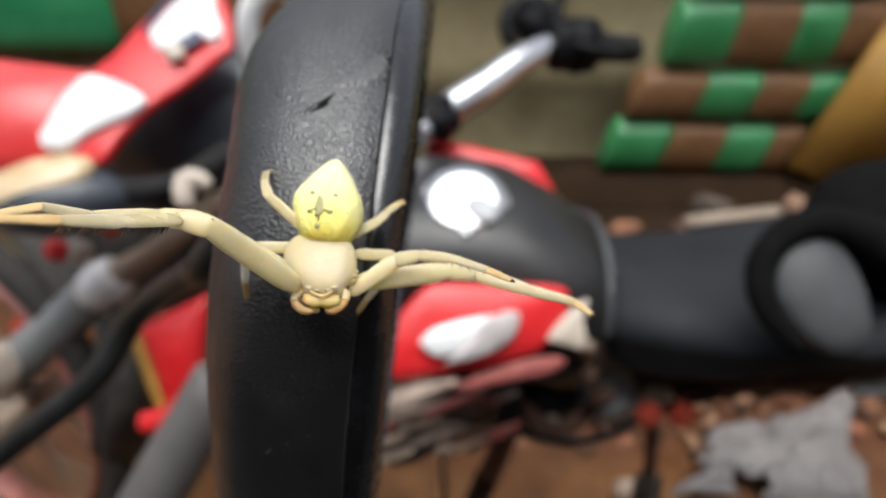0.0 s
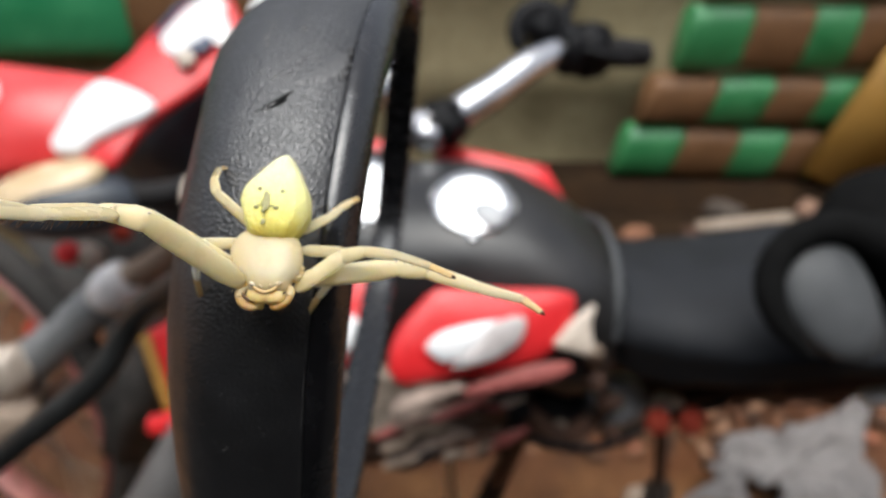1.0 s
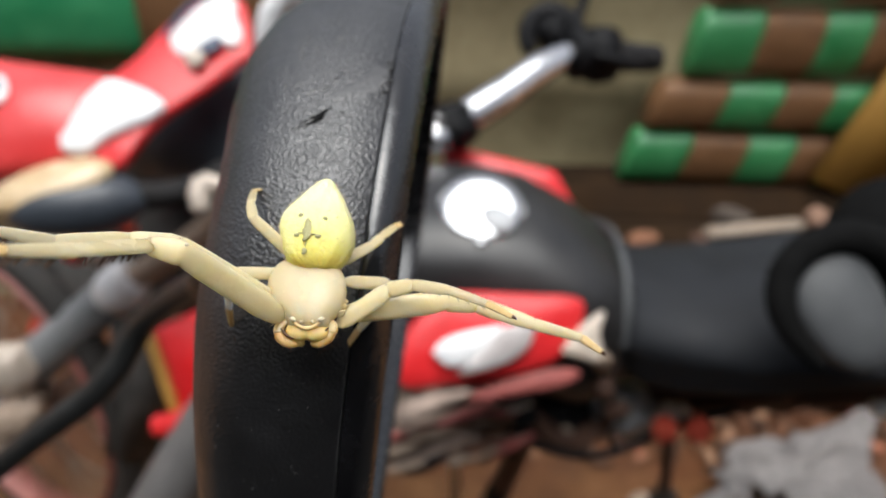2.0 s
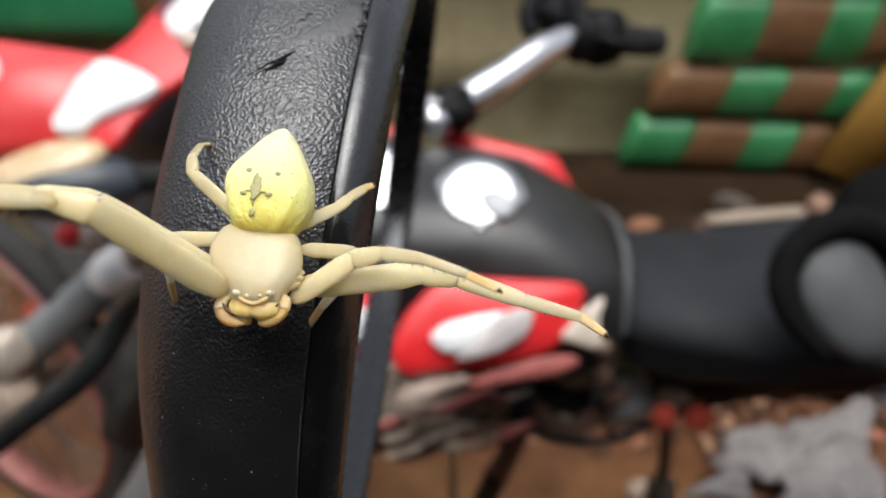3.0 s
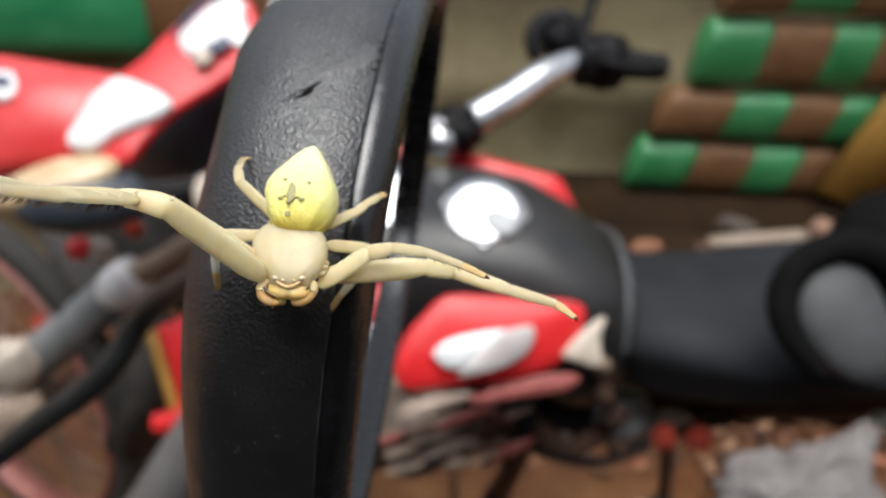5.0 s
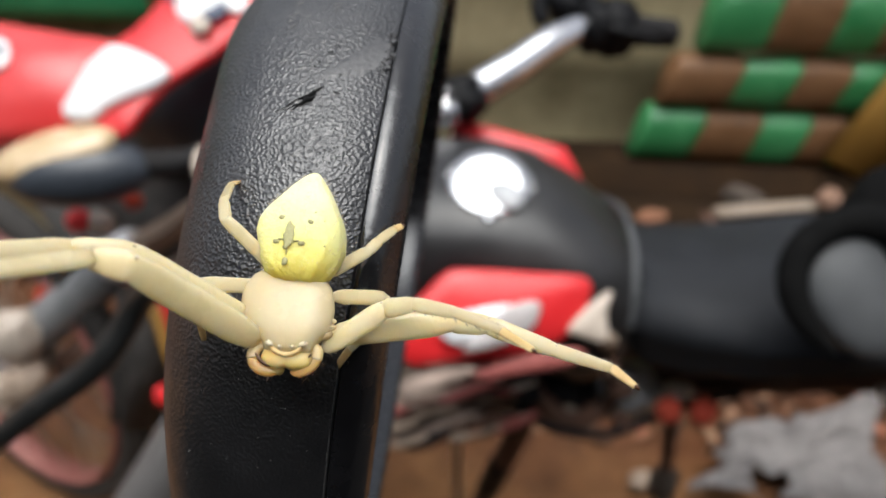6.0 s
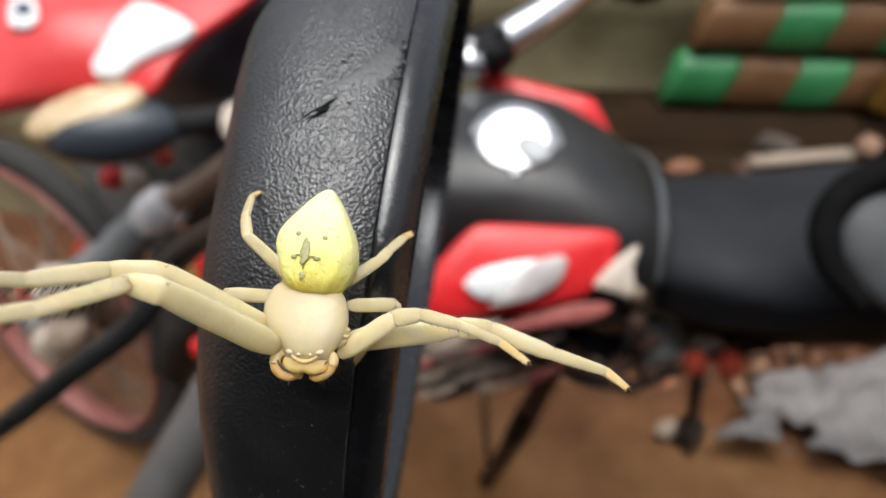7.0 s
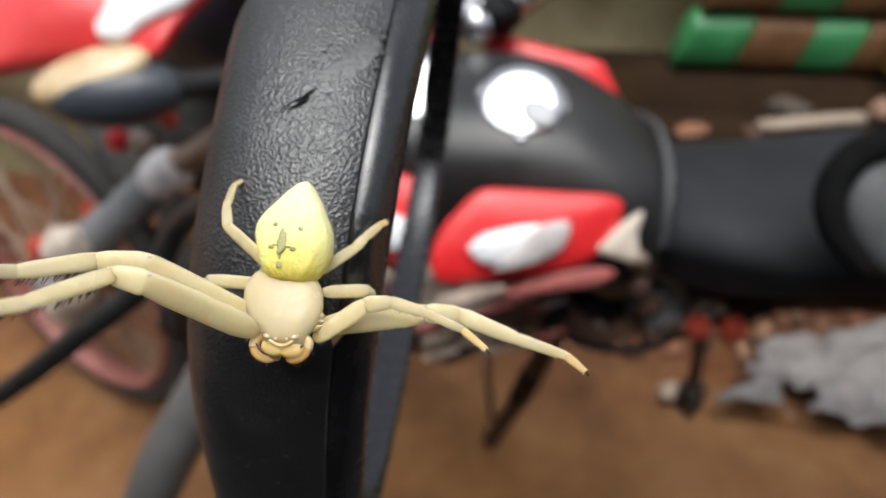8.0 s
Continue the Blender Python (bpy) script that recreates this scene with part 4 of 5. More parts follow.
# ---------------------------------------------------------------- the motorcycle with the dark tank
def build_motorcycle():
    bike = thing("motorcycle", "red and black motorcycle with chrome handlebar and black seat", "motorcycle")
    # fuel tank
    rings = []
    for x, yc, zt, hw, hh in [(-0.2, 0.77, 0.80, 0.05, 0.05), (-0.185, 0.77, 0.825, 0.10, 0.08), (-0.14, 0.765, 0.85, 0.13, 0.10), (-0.06, 0.765, 0.865, 0.14, 0.115), (0.02, 0.76, 0.868, 0.142, 0.12), (0.08, 0.755, 0.858, 0.138, 0.12),
                              (0.14, 0.735, 0.832, 0.135, 0.11), (0.18, 0.73, 0.80, 0.115, 0.09), (0.205, 0.73, 0.775, 0.085, 0.06), (0.21, 0.73, 0.76, 0.05, 0.04)]:
        ring = []
        for k in np.linspace(0, 2 * math.pi, 36, endpoint=False):
            c, s = math.cos(k), math.sin(k)
            ring.append(Vector((x, yc + hw * math.copysign(abs(c) ** 0.75, c), zt - hh + hh * math.copysign(abs(s) ** 0.75, s))))
        rings.append(ring)
    tank = part("fuel_tank", loft(rings), MAT_TANK, bike, "dark grey painted fuel tank")
    up = Vector((0.02, -0.47, 0.88)).normalized()
    c0 = Vector((0.025, 0.709, 0.8425))
    cap = part("fuel_cap", lathe(c0, c0 + up * 0.03, [(0, 0.047), (0.6, 0.047), (0.85, 0.046), (0.95, 0.042), (1.0, 0.029)], 36), MAT_CHROME, tank, "bright chrome filler cap")
    part("cap_ring", lathe(c0, c0 + up * 0.018, [(0, 0.053), (0.5, 0.053), (0.85, 0.051), (1.0, 0.048)], 36), MAT_FLAP, cap, "ring round the cap, grey for its darker reflection")
    lever = c0 + up * 0.028 + Vector((0.017, -0.018, -0.008))
    part("cap_lever", blob(lever, (0.022, 0.017, 0.006), Euler((radians(28), 0.25, -0.6)).to_matrix(), seg=20, rings=10), MAT_FLAP, cap, "locking flap, grey for its darker reflection")
    part("cap_tab", box(c0 + up * 0.016 + Vector((0.0, -0.043, -0.021)), (0.024, 0.02, 0.02), Euler((radians(28), 0, 0)).to_matrix(), bevel=0.005), MAT_CHROME, cap, "chrome hinge tab")
    part("trim_stripe", plate([(-0.03, 0.9, 0.80), (0.16, 0.875, 0.785), (0.135, 0.9, 0.822), (-0.02, 0.925, 0.852)], 0.02, 8, 0.01), MAT_RED, tank, "red painted tank edge")
    # the highlight on the tank's rear edge, built as a thin grey tube
    part("tank_edge_highlight", tube([(0.178, 0.83, 0.785), (0.19, 0.76, 0.803), (0.192, 0.69, 0.797), (0.19, 0.645, 0.772), (0.186, 0.618, 0.73)], [0.003, 0.0045, 0.005, 0.005, 0.003], 10, 5), MAT_VISOR, tank, "grey strip standing for the highlight on the tank's rear edge")
    # side panel, red with a white flash
    panel = part("side_panel", slab([(-0.001, 0.59, 0.82), (0.064, 0.596, 0.815), (0.128, 0.6, 0.808), (0.131, 0.586, 0.788), (0.119, 0.571, 0.769), (0.095, 0.557, 0.754), (0.044, 0.544, 0.747), (-0.003, 0.536, 0.744),
                                     (-0.045, 0.528, 0.742), (-0.06, 0.534, 0.754), (-0.06, 0.546, 0.771), (-0.051, 0.561, 0.789), (-0.033, 0.575, 0.806), (-0.018, 0.585, 0.817)], 0.018, 0.008), MAT_RED, bike, "glossy red side panel")
    lift = Vector((0.0, -0.008, 0.006))
    flash = [Vector(q) + lift * 1.5 for q in [(-0.023, 0.553, 0.772), (-0.009, 0.562, 0.782), (0.012, 0.568, 0.786), (0.03, 0.572, 0.788), (0.052, 0.575, 0.788), (0.058, 0.57, 0.778), (0.05, 0.56, 0.768), (0.035, 0.555, 0.763), (0.016, 0.55, 0.76), (-0.004, 0.546, 0.758), (-0.016, 0.548, 0.764)]]
    part("white_flash", slab(flash, 0.008, 0.004), MAT_WHITE, panel, "white painted flash")
    decal = [Vector(q) + lift * 1.9 for q in [(0.03, 0.564, 0.775), (0.045, 0.573, 0.786), (0.066, 0.579, 0.791), (0.078, 0.578, 0.788), (0.074, 0.567, 0.773), (0.06, 0.558, 0.763), (0.035, 0.549, 0.756), (0.003, 0.543, 0.752), (0.013, 0.55, 0.761)]]
    part("grey_decal", slab(decal, 0.008, 0.003), MAT_WORN, panel, "worn greyish white decal")
    part("end_piece", slab([(0.108, 0.561, 0.77), (0.123, 0.573, 0.785), (0.14, 0.583, 0.796), (0.152, 0.588, 0.8), (0.147, 0.576, 0.783), (0.149, 0.562, 0.764), (0.143, 0.557, 0.758), (0.128, 0.558, 0.762), (0.116, 0.558, 0.766)], 0.012, 0.003), MAT_CREAM, panel, "dull cream plastic end piece")
    part("lower_strip", slab([(0.014, 0.529, 0.735), (0.048, 0.54, 0.744), (0.087, 0.551, 0.751), (0.124, 0.556, 0.75), (0.126, 0.551, 0.743), (0.108, 0.544, 0.737), (0.065, 0.535, 0.733), (0.023, 0.527, 0.73)], 0.016, 0.003), MAT_DULLRED, bike, "weathered red lower strip")
    part("panel_bracket", slab([(-0.053, 0.518, 0.732), (-0.02, 0.528, 0.738), (0.012, 0.533, 0.741), (0.016, 0.53, 0.736), (-0.011, 0.52, 0.729), (-0.044, 0.508, 0.716), (-0.057, 0.507, 0.717)], 0.02, 0.004), MAT_MUD, bike, "mud-splashed beige panel bracket")
    part("engine_guard", slab([(-0.08, 0.598, 0.614), (-0.034, 0.608, 0.627), (0.019, 0.617, 0.64), (0.058, 0.621, 0.644), (0.052, 0.614, 0.632), (0.006, 0.604, 0.618), (-0.046, 0.592, 0.601), (-0.076, 0.586, 0.592)], 0.02, 0.006), MAT_MUD, bike, "mud-splashed beige engine guard")
    part("lower_guard", slab([(-0.073, 0.593, 0.582), (-0.033, 0.603, 0.596), (0.013, 0.61, 0.605), (0.033, 0.606, 0.596), (0.007, 0.596, 0.582), (-0.039, 0.586, 0.567), (-0.069, 0.581, 0.562)], 0.02, 0.006), MAT_MUD, bike, "mud-splashed beige lower guard")
    part("breather_box", slab([(0.062, 0.618, 0.638), (0.091, 0.621, 0.642), (0.098, 0.612, 0.624), (0.072, 0.607, 0.619)], 0.02, 0.004), MAT_BLACK, bike, "black breather box")
    part("panel_stay", tube([(0.145, 0.57, 0.755), (0.158, 0.59, 0.735), (0.163, 0.62, 0.7)], [0.007, 0.009, 0.009], 10, 4), MAT_TAN, bike, "dusty tan stay")
    # seat: a broad, almost flat top with a padded shoulder and a steep dark flank
    rings = []
    for x, far, near, top, low in [(0.172, 0.8, 0.665, 0.755, 0.70), (0.186, 0.82, 0.628, 0.768, 0.682), (0.215, 0.83, 0.612, 0.772, 0.66), (0.26, 0.835, 0.598, 0.771, 0.66), (0.32, 0.84, 0.583, 0.77, 0.672), (0.38, 0.845, 0.574, 0.773, 0.69),
                                  (0.44, 0.85, 0.566, 0.778, 0.708), (0.55, 0.855, 0.57, 0.785, 0.7), (0.7, 0.86, 0.6, 0.79, 0.7), (0.82, 0.85, 0.64, 0.785, 0.71), (0.86, 0.82, 0.69, 0.77, 0.73)]:
        h = top - low
        prof = [(far - 0.02, low), (far, low + 0.3 * h), (far, top - 0.3 * h), (far - 0.025, top - 0.02), ((far + near) / 2, top), (near + 0.05, top - 0.006), (near + 0.018, top - 0.016), (near, top - 0.036), (near + 0.004, low + 0.4 * h), (near + 0.022, low + 0.06 * h), ((far + near) / 2, low - 0.004)]
        rings.append(smooth_path([(x, y, z) for y, z in prof], 4))
    part("seat", loft(rings), MAT_SEAT, bike, "long black vinyl seat")
    # handlebar
    bar = part("handlebar", tube([(-0.16, 0.815, 0.885), (-0.1, 0.86, 0.884), (-0.02, 0.91, 0.884), (0.05, 0.965, 0.905), (0.12, 1.025, 0.935), (0.18, 1.068, 0.945), (0.3, 1.11, 0.93)], [0.024, 0.024, 0.025, 0.026, 0.024, 0.02, 0.018], 18, 8), MAT_CHROME, bike, "chrome-plated handlebar")
    part("grip", tube([(0.24, 1.09, 0.938), (0.29, 1.107, 0.931), (0.312, 1.111, 0.93)], [0.024, 0.023, 0.021], 16, 4), MAT_RUBBER, bar, "black rubber grip")
    part("switch_block", box((0.212, 1.078, 0.943), (0.06, 0.055, 0.08), Euler((0, 0, 0.5)).to_matrix(), bevel=0.01), MAT_BLACK, bar, "black switch block")
    part("brake_lever", tube([(0.2, 1.05, 0.95), (0.24, 1.045, 0.942), (0.275, 1.06, 0.932)], [0.009, 0.007, 0.006], 10, 5), MAT_BLACK, bar, "black brake lever")
    part("lever_bracket", tube([(0.105, 1.09, 0.945), (0.1, 1.105, 0.97), (0.112, 1.12, 0.99), (0.141, 1.128, 0.998), (0.172, 1.12, 0.982), (0.185, 1.1, 0.955)], [0.013, 0.014, 0.015, 0.016, 0.016, 0.014], 12, 5), MAT_BLACK, bar, "black lever bracket")
    part("lever_pivot", box((0.145, 1.11, 0.968), (0.06, 0.04, 0.055), Euler((0.2, 0.3, 0.4)).to_matrix(), bevel=0.012), MAT_BLACK, bar, "black lever pivot housing")
    part("mirror_rod", tube([(0.175, 1.115, 0.975), (0.19, 1.141, 1.012), (0.202, 1.166, 1.056), (0.215, 1.19, 1.11)], 0.009, 12, 4), MAT_BLACK, bar, "black mirror rod")
    part("switch_collar", lathe((0.165, 1.06, 0.945), (0.182, 1.068, 0.945), [(0, 0.03), (0.3, 0.038), (0.8, 0.038), (1, 0.03)], 20), MAT_BLACK, bar, "black clamp collar")
    part("bar_clamp", box((-0.012, 0.905, 0.885), (0.07, 0.06, 0.06), Euler((0, 0, 0.7)).to_matrix(), bevel=0.014), MAT_BLACK, bar, "black handlebar clamp")
    part("clamp_bolt", lathe((-0.034, 0.884, 0.876), (-0.033, 0.868, 0.886), [(0, 0.026), (0.4, 0.026), (0.8, 0.02), (1, 0.008)], 20), MAT_CHROME, bar, "domed chrome bolt")
    # chassis, engine, stand
    part("frame_tube", tube([(-0.16, 0.78, 0.78), (-0.14, 0.76, 0.66), (-0.02, 0.76, 0.52), (0.2, 0.76, 0.52), (0.45, 0.76, 0.6), (0.8, 0.77, 0.68)], 0.018, 12, 6), MAT_BLACK, bike, "black steel frame tube")
    engine = part("engine", box((-0.0, 0.74, 0.56), (0.2, 0.14, 0.12), Euler((0, 0.2, 0)).to_matrix(), bevel=0.035), MAT_DUSTY, bike, "dusty cast metal engine")
    for i in range(6):
        part("fin", box((-0.06 - i * 0.004, 0.7, 0.58 + i * 0.018), (0.15, 0.16, 0.007), Euler((0, 0.25, 0)).to_matrix(), bevel=0.002), MAT_DUSTY, engine)
    part("crank_cover", blob((-0.02, 0.655, 0.575), (0.052, 0.03, 0.036), Euler((0.2, 0.3, 0.1)).to_matrix(), seg=24, rings=14, shape=lambda u: 1 + 0.4 * noise.noise(u * 1.6 + Vector((3, 1, 2)))), MAT_DUSTY, engine, "dusty worn crankcase cover")
    rnd = random.Random(8)
    for i in range(26):
        x, z = rnd.uniform(-0.09, 0.24), rnd.uniform(0.555, 0.655)
        r = rnd.uniform(0.006, 0.019)
        m = rnd.choice([MAT_DUSTY, MAT_CREAM, MAT_RUST, MAT_RUST, MAT_BLACK, MAT_GREY])
        way = Vector((rnd.uniform(-1, 1), rnd.uniform(-0.4, 0.4), rnd.uniform(-0.7, 0.7)))
        q = Vector((x, 0.66 + rnd.uniform(-0.02, 0.03), z))
        part("engine_fitting", tube([q, q + way * r * 1.5, q + way * r * 2.6 + Vector((0, 0, -r * 0.6))], [r, r * 0.9, r * 0.6], 10, 3), m, engine, "small dusty engine fitting")
    for i in range(22):
        t = rnd.random()
        q = Vector((-0.075 + 0.15 * t, 0.575 + 0.03 * t, 0.575 + 0.035 * t + rnd.uniform(-0.02, 0.065)))
        r = rnd.uniform(0.003, 0.008)
        way = Vector((0.9, 0.2, rnd.uniform(-0.1, 0.5))) * rnd.uniform(0.012, 0.035)
        part("guard_fitting", tube([q - way, q, q + way], [r * 0.6, r, r * 0.5], 10, 3), rnd.choice([MAT_TAN, MAT_CREAM, MAT_RUST, MAT_DULLRED, MAT_RUST, MAT_BLACK]), engine, "small dusty rod on the engine guard")
    part("carburettor", box((0.215, 0.69, 0.575), (0.085, 0.07, 0.08), Euler((0.1, 0.2, 0.3)).to_matrix(), bevel=0.02), MAT_GREY, bike, "blue-grey carburettor")
    part("battery_box", box((0.13, 0.7, 0.585), (0.08, 0.1, 0.06), Euler((0, 0.3, 0)).to_matrix(), bevel=0.012), MAT_BLACK, bike, "black battery box")
    part("brass_bolt", lathe((0.165, 0.61, 0.685), (0.165, 0.59, 0.69), [(0, 0.011), (0.8, 0.011), (1, 0.006)], 14), MAT_RUST, bike, "tarnished bolt")
    part("swing_arm", tube([(0.1, 0.74, 0.55), (0.25, 0.745, 0.545), (0.45, 0.75, 0.555), (0.75, 0.76, 0.57)], [0.024, 0.022, 0.02, 0.02], 12, 5, None, 1.3), MAT_RUST, bike, "rusty swing arm")
    part("chain_case", box((0.37, 0.715, 0.575), (0.16, 0.03, 0.04), Euler((0, -0.08, 0.06)).to_matrix(), bevel=0.012), MAT_RUST, bike, "rusty chain case")
    part("intake_hose", tube([(0.09, 0.66, 0.6), (0.13, 0.645, 0.565), (0.17, 0.66, 0.56), (0.2, 0.68, 0.58)], 0.015, 12, 5), MAT_RUST, bike, "dusty intake hose")
    part("cable", tube([(0.06, 0.64, 0.64), (0.1, 0.62, 0.58), (0.19, 0.63, 0.555), (0.27, 0.66, 0.575), (0.36, 0.68, 0.585)], 0.006, 8, 6), MAT_BLACK, bike, "black control cable")
    part("dusty_bracket", box((0.285, 0.69, 0.565), (0.05, 0.03, 0.05), Euler((0.2, 0.3, 0.2)).to_matrix(), bevel=0.012), MAT_CREAM, bike, "dusty bracket")
    part("exhaust_pipe", tube([(-0.1, 0.68, 0.6), (-0.14, 0.66, 0.52), (-0.04, 0.7, 0.49), (0.1, 0.76, 0.52), (0.2, 0.82, 0.6)], [0.015, 0.015, 0.015, 0.016, 0.018], 14, 6), MAT_RUST, bike, "rusty brown exhaust pipe")
    part("side_stand", tube([(0.11, 0.74, 0.5), (0.083, 0.775, 0.36), (0.045, 0.82, 0.17), (0.008, 0.862, 0.014)], [0.014, 0.018, 0.016, 0.017], 10, 5), MAT_RUST, bike, "worn rusty side stand")
    part("stand_pad", tube([(0.075, 0.785, 0.32), (0.055, 0.808, 0.22)], 0.02, 12, 4), MAT_BLACK, bike, "black rubber pad on the stand")
    part("stand_spring", tube([(-0.0, 0.76, 0.46), (0.0, 0.79, 0.3), (0.01, 0.84, 0.1)], 0.008, 8, 4), MAT_STEEL, bike, "thin steel stand strut")
    part("foot_peg", box((0.325, 0.75, 0.325), (0.04, 0.05, 0.085), bevel=0.016), MAT_FOOT, bike, "dusty rubber foot peg")
    part("peg_bracket", tube([(0.3, 0.75, 0.54), (0.315, 0.75, 0.44), (0.325, 0.75, 0.35)], 0.009, 10, 4), MAT_RUST, bike, "rusty peg bracket")
    for x in (0.262, 0.304):
        part("red_knob", blob((x, 0.648, 0.583), (0.017, 0.016, 0.02), seg=14, rings=8), MAT_KNOB, bike, "small red plastic knob")
    part("rear_footrest", tube([(0.503, 0.641, 0.63), (0.545, 0.643, 0.6336), (0.6, 0.66, 0.637), (0.68, 0.72, 0.64)], [0.011, 0.012, 0.012, 0.011], 12, 4), MAT_WHITE, bike, "white rear footrest rod")
    part("footrest_bracket", tube([(0.68, 0.72, 0.64), (0.69, 0.75, 0.68), (0.69, 0.77, 0.72)], 0.01, 10, 4), MAT_BLACK, bike, "black footrest bracket")
    wheel(bike, Vector((1.12, 0.8, 0.3)), 0.3, Vector((0, 1, 0)), MAT_BLACK)
    return bike


def wheel(bike, c, radius, axle, rim_mat):
    axle = axle.normalized()
    a = axle.cross(Vector((0, 0, 1))).normalized()
    b = axle.cross(a)

    def circle(r, minor, off=0.0, sides=12, flat=1.0):
        rings = []
        for k in np.linspace(0, 2 * math.pi, 56, endpoint=False):
            rad = math.cos(k) * a + math.sin(k) * b
            rings.append([c + axle * off + rad * (r + minor * flat * math.cos(q)) + axle * minor * math.sin(q) for q in np.linspace(0, 2 * math.pi, sides, endpoint=False)])
        return loft([*rings, rings[0]], False)

    hub = part("wheel", lathe(c - axle * 0.05, c + axle * 0.05, [(0, 0.03), (0.1, 0.055), (0.3, 0.05), (0.7, 0.05), (0.9, 0.055), (1, 0.03)], 24), MAT_ALU, bike, "spoked wheel with a dusty tyre")
    part("tyre", circle(radius - 0.024, 0.025, 0, 14), MAT_TYRE, hub, "dusty black tyre")
    part("rim", circle(radius - 0.05, 0.027, 0, 12, 0.32), rim_mat, hub, "rim with a faded red stripe")
    for k in range(28):
        q = 2 * math.pi * k / 28
        rad = math.cos(q) * a + math.sin(q) * b
        tan = math.cos(q + 0.9 * (-1) ** k) * a + math.sin(q + 0.9 * (-1) ** k) * b
        s = 1 if k % 4 < 2 else -1
        part("spoke", tube([c + tan * 0.05 + axle * 0.035 * s, c + rad * (radius - 0.058)], 0.0026, 6, 1), MAT_TAN, hub)
    return hub


build_motorcycle()


# ---------------------------------------------------------------- the second, red and white motorcycle
def build_red_motorcycle():
    bike = thing("red_motorcycle", "red and white motorcycle with grey fork and amber indicator", "motorcycle")
    cowl = part("front_cowl", plate([(-0.6, 0.7, 0.88), (-0.4, 0.735, 0.905), (-0.42, 0.815, 0.975), (-0.62, 0.85, 0.99)], 0.02, 12, 0.03), MAT_SHEENRED, bike, "glossy red front cowl with the sky's sheen in its colour")
    out = Vector((0.02, -0.022, 0.028))
    badge = part("cowl_sticker", slab([Vector(q) + out for q in [(-0.58, 0.8, 0.954), (-0.556, 0.804, 0.957), (-0.544, 0.792, 0.947), (-0.542, 0.778, 0.937), (-0.553, 0.771, 0.931), (-0.575, 0.776, 0.935)]], 0.006, 0.002), MAT_WHITE, cowl, "small white sticker")
    part("sticker_print", slab([Vector(q) + out * 1.15 for q in [(-0.57, 0.793, 0.948), (-0.556, 0.795, 0.95), (-0.551, 0.787, 0.943), (-0.566, 0.785, 0.942)]], 0.004, 0.001), MAT_BLUE, badge, "dark blue print")
    wing = part("side_wing", slab([(-0.432, 0.803, 0.97), (-0.398, 0.83, 0.993), (-0.374, 0.862, 1.019), (-0.341, 0.891, 1.044), (-0.286, 0.905, 1.056), (-0.262, 0.87, 1.03), (-0.255, 0.835, 1.002), (-0.264, 0.825, 0.993), (-0.303, 0.795, 0.967), (-0.344, 0.767, 0.944), (-0.368, 0.742, 0.922), (-0.386, 0.716, 0.9), (-0.412, 0.719, 0.902), (-0.446, 0.726, 0.906), (-0.46, 0.768, 0.94)], 0.014, 0.004), MAT_RED, bike, "red wing panel")
    lift = Vector((0.0, -0.007, 0.006))
    flash = [Vector(q) + lift for q in [(-0.458, 0.736, 0.914), (-0.462, 0.759, 0.933), (-0.452, 0.774, 0.945), (-0.436, 0.791, 0.96), (-0.422, 0.804, 0.971), (-0.406, 0.804, 0.971), (-0.384, 0.798, 0.966), (-0.362, 0.789, 0.96), (-0.345, 0.777, 0.952), (-0.346, 0.77, 0.946), (-0.359, 0.76, 0.937), (-0.374, 0.754, 0.931), (-0.392, 0.747, 0.925), (-0.407, 0.74, 0.919), (-0.418, 0.731, 0.911), (-0.43, 0.727, 0.908), (-0.448, 0.729, 0.909)]]
    part("white_flash", slab(flash, 0.012, 0.006), MAT_WHITE, wing, "white painted flash")
    badge = [Vector(q) + lift for q in [(-0.355, 0.85, 1.01), (-0.346, 0.864, 1.022), (-0.327, 0.885, 1.04), (-0.306, 0.897, 1.05), (-0.281, 0.892, 1.047), (-0.279, 0.875, 1.033), (-0.266, 0.85, 1.013), (-0.276, 0.837, 1.002), (-0.29, 0.843, 1.007), (-0.31, 0.838, 1.002), (-0.329, 0.828, 0.993), (-0.346, 0.834, 0.998)]]
    emblem = part("white_emblem", slab(badge, 0.01, 0.003), MAT_WHITE, wing, "white sticker with dark blue edge")
    edge = [Vector(q) + lift * 1.1 for q in [(-0.362, 0.85, 1.009), (-0.35, 0.868, 1.025), (-0.332, 0.888, 1.042), (-0.308, 0.902, 1.054)]]
    part("blue_edge", tube(edge, [0.002, 0.004, 0.004, 0.002], 8, 4), MAT_BLUE, emblem, "dark blue sticker edge")
    # the shadow below the sticker, laid on as a dark blue patch
    under_shadow = [Vector(q) + lift * 1.5 for q in [(-0.33, 0.828, 0.993), (-0.31, 0.84, 1.003), (-0.292, 0.848, 1.011), (-0.288, 0.838, 1.002), (-0.298, 0.83, 0.996), (-0.318, 0.826, 0.992)]]
    part("sticker_shadow", slab(under_shadow, 0.006, 0.001), MAT_BLUE, emblem, "dark patch standing for the shadow under the sticker")
    part("sticker_hole", lathe(Vector((-0.316, 0.822, 0.989)) + lift, Vector((-0.316, 0.822, 0.989)) + lift * 2, [(0, 0.012), (0.6, 0.012), (1, 0.009)], 20), MAT_CREAM, emblem, "cream round cutout")
    rim = [(-0.2 + 0.034 * math.cos(k), 0.855 + 0.02 * math.cos(k), 1.008 + 0.058 * math.sin(k)) for k in np.linspace(0, 2 * math.pi, 17)]
    part("lamp_rim", tube(rim, 0.014, 12, 3), MAT_WHITE, bike, "white lamp rim")
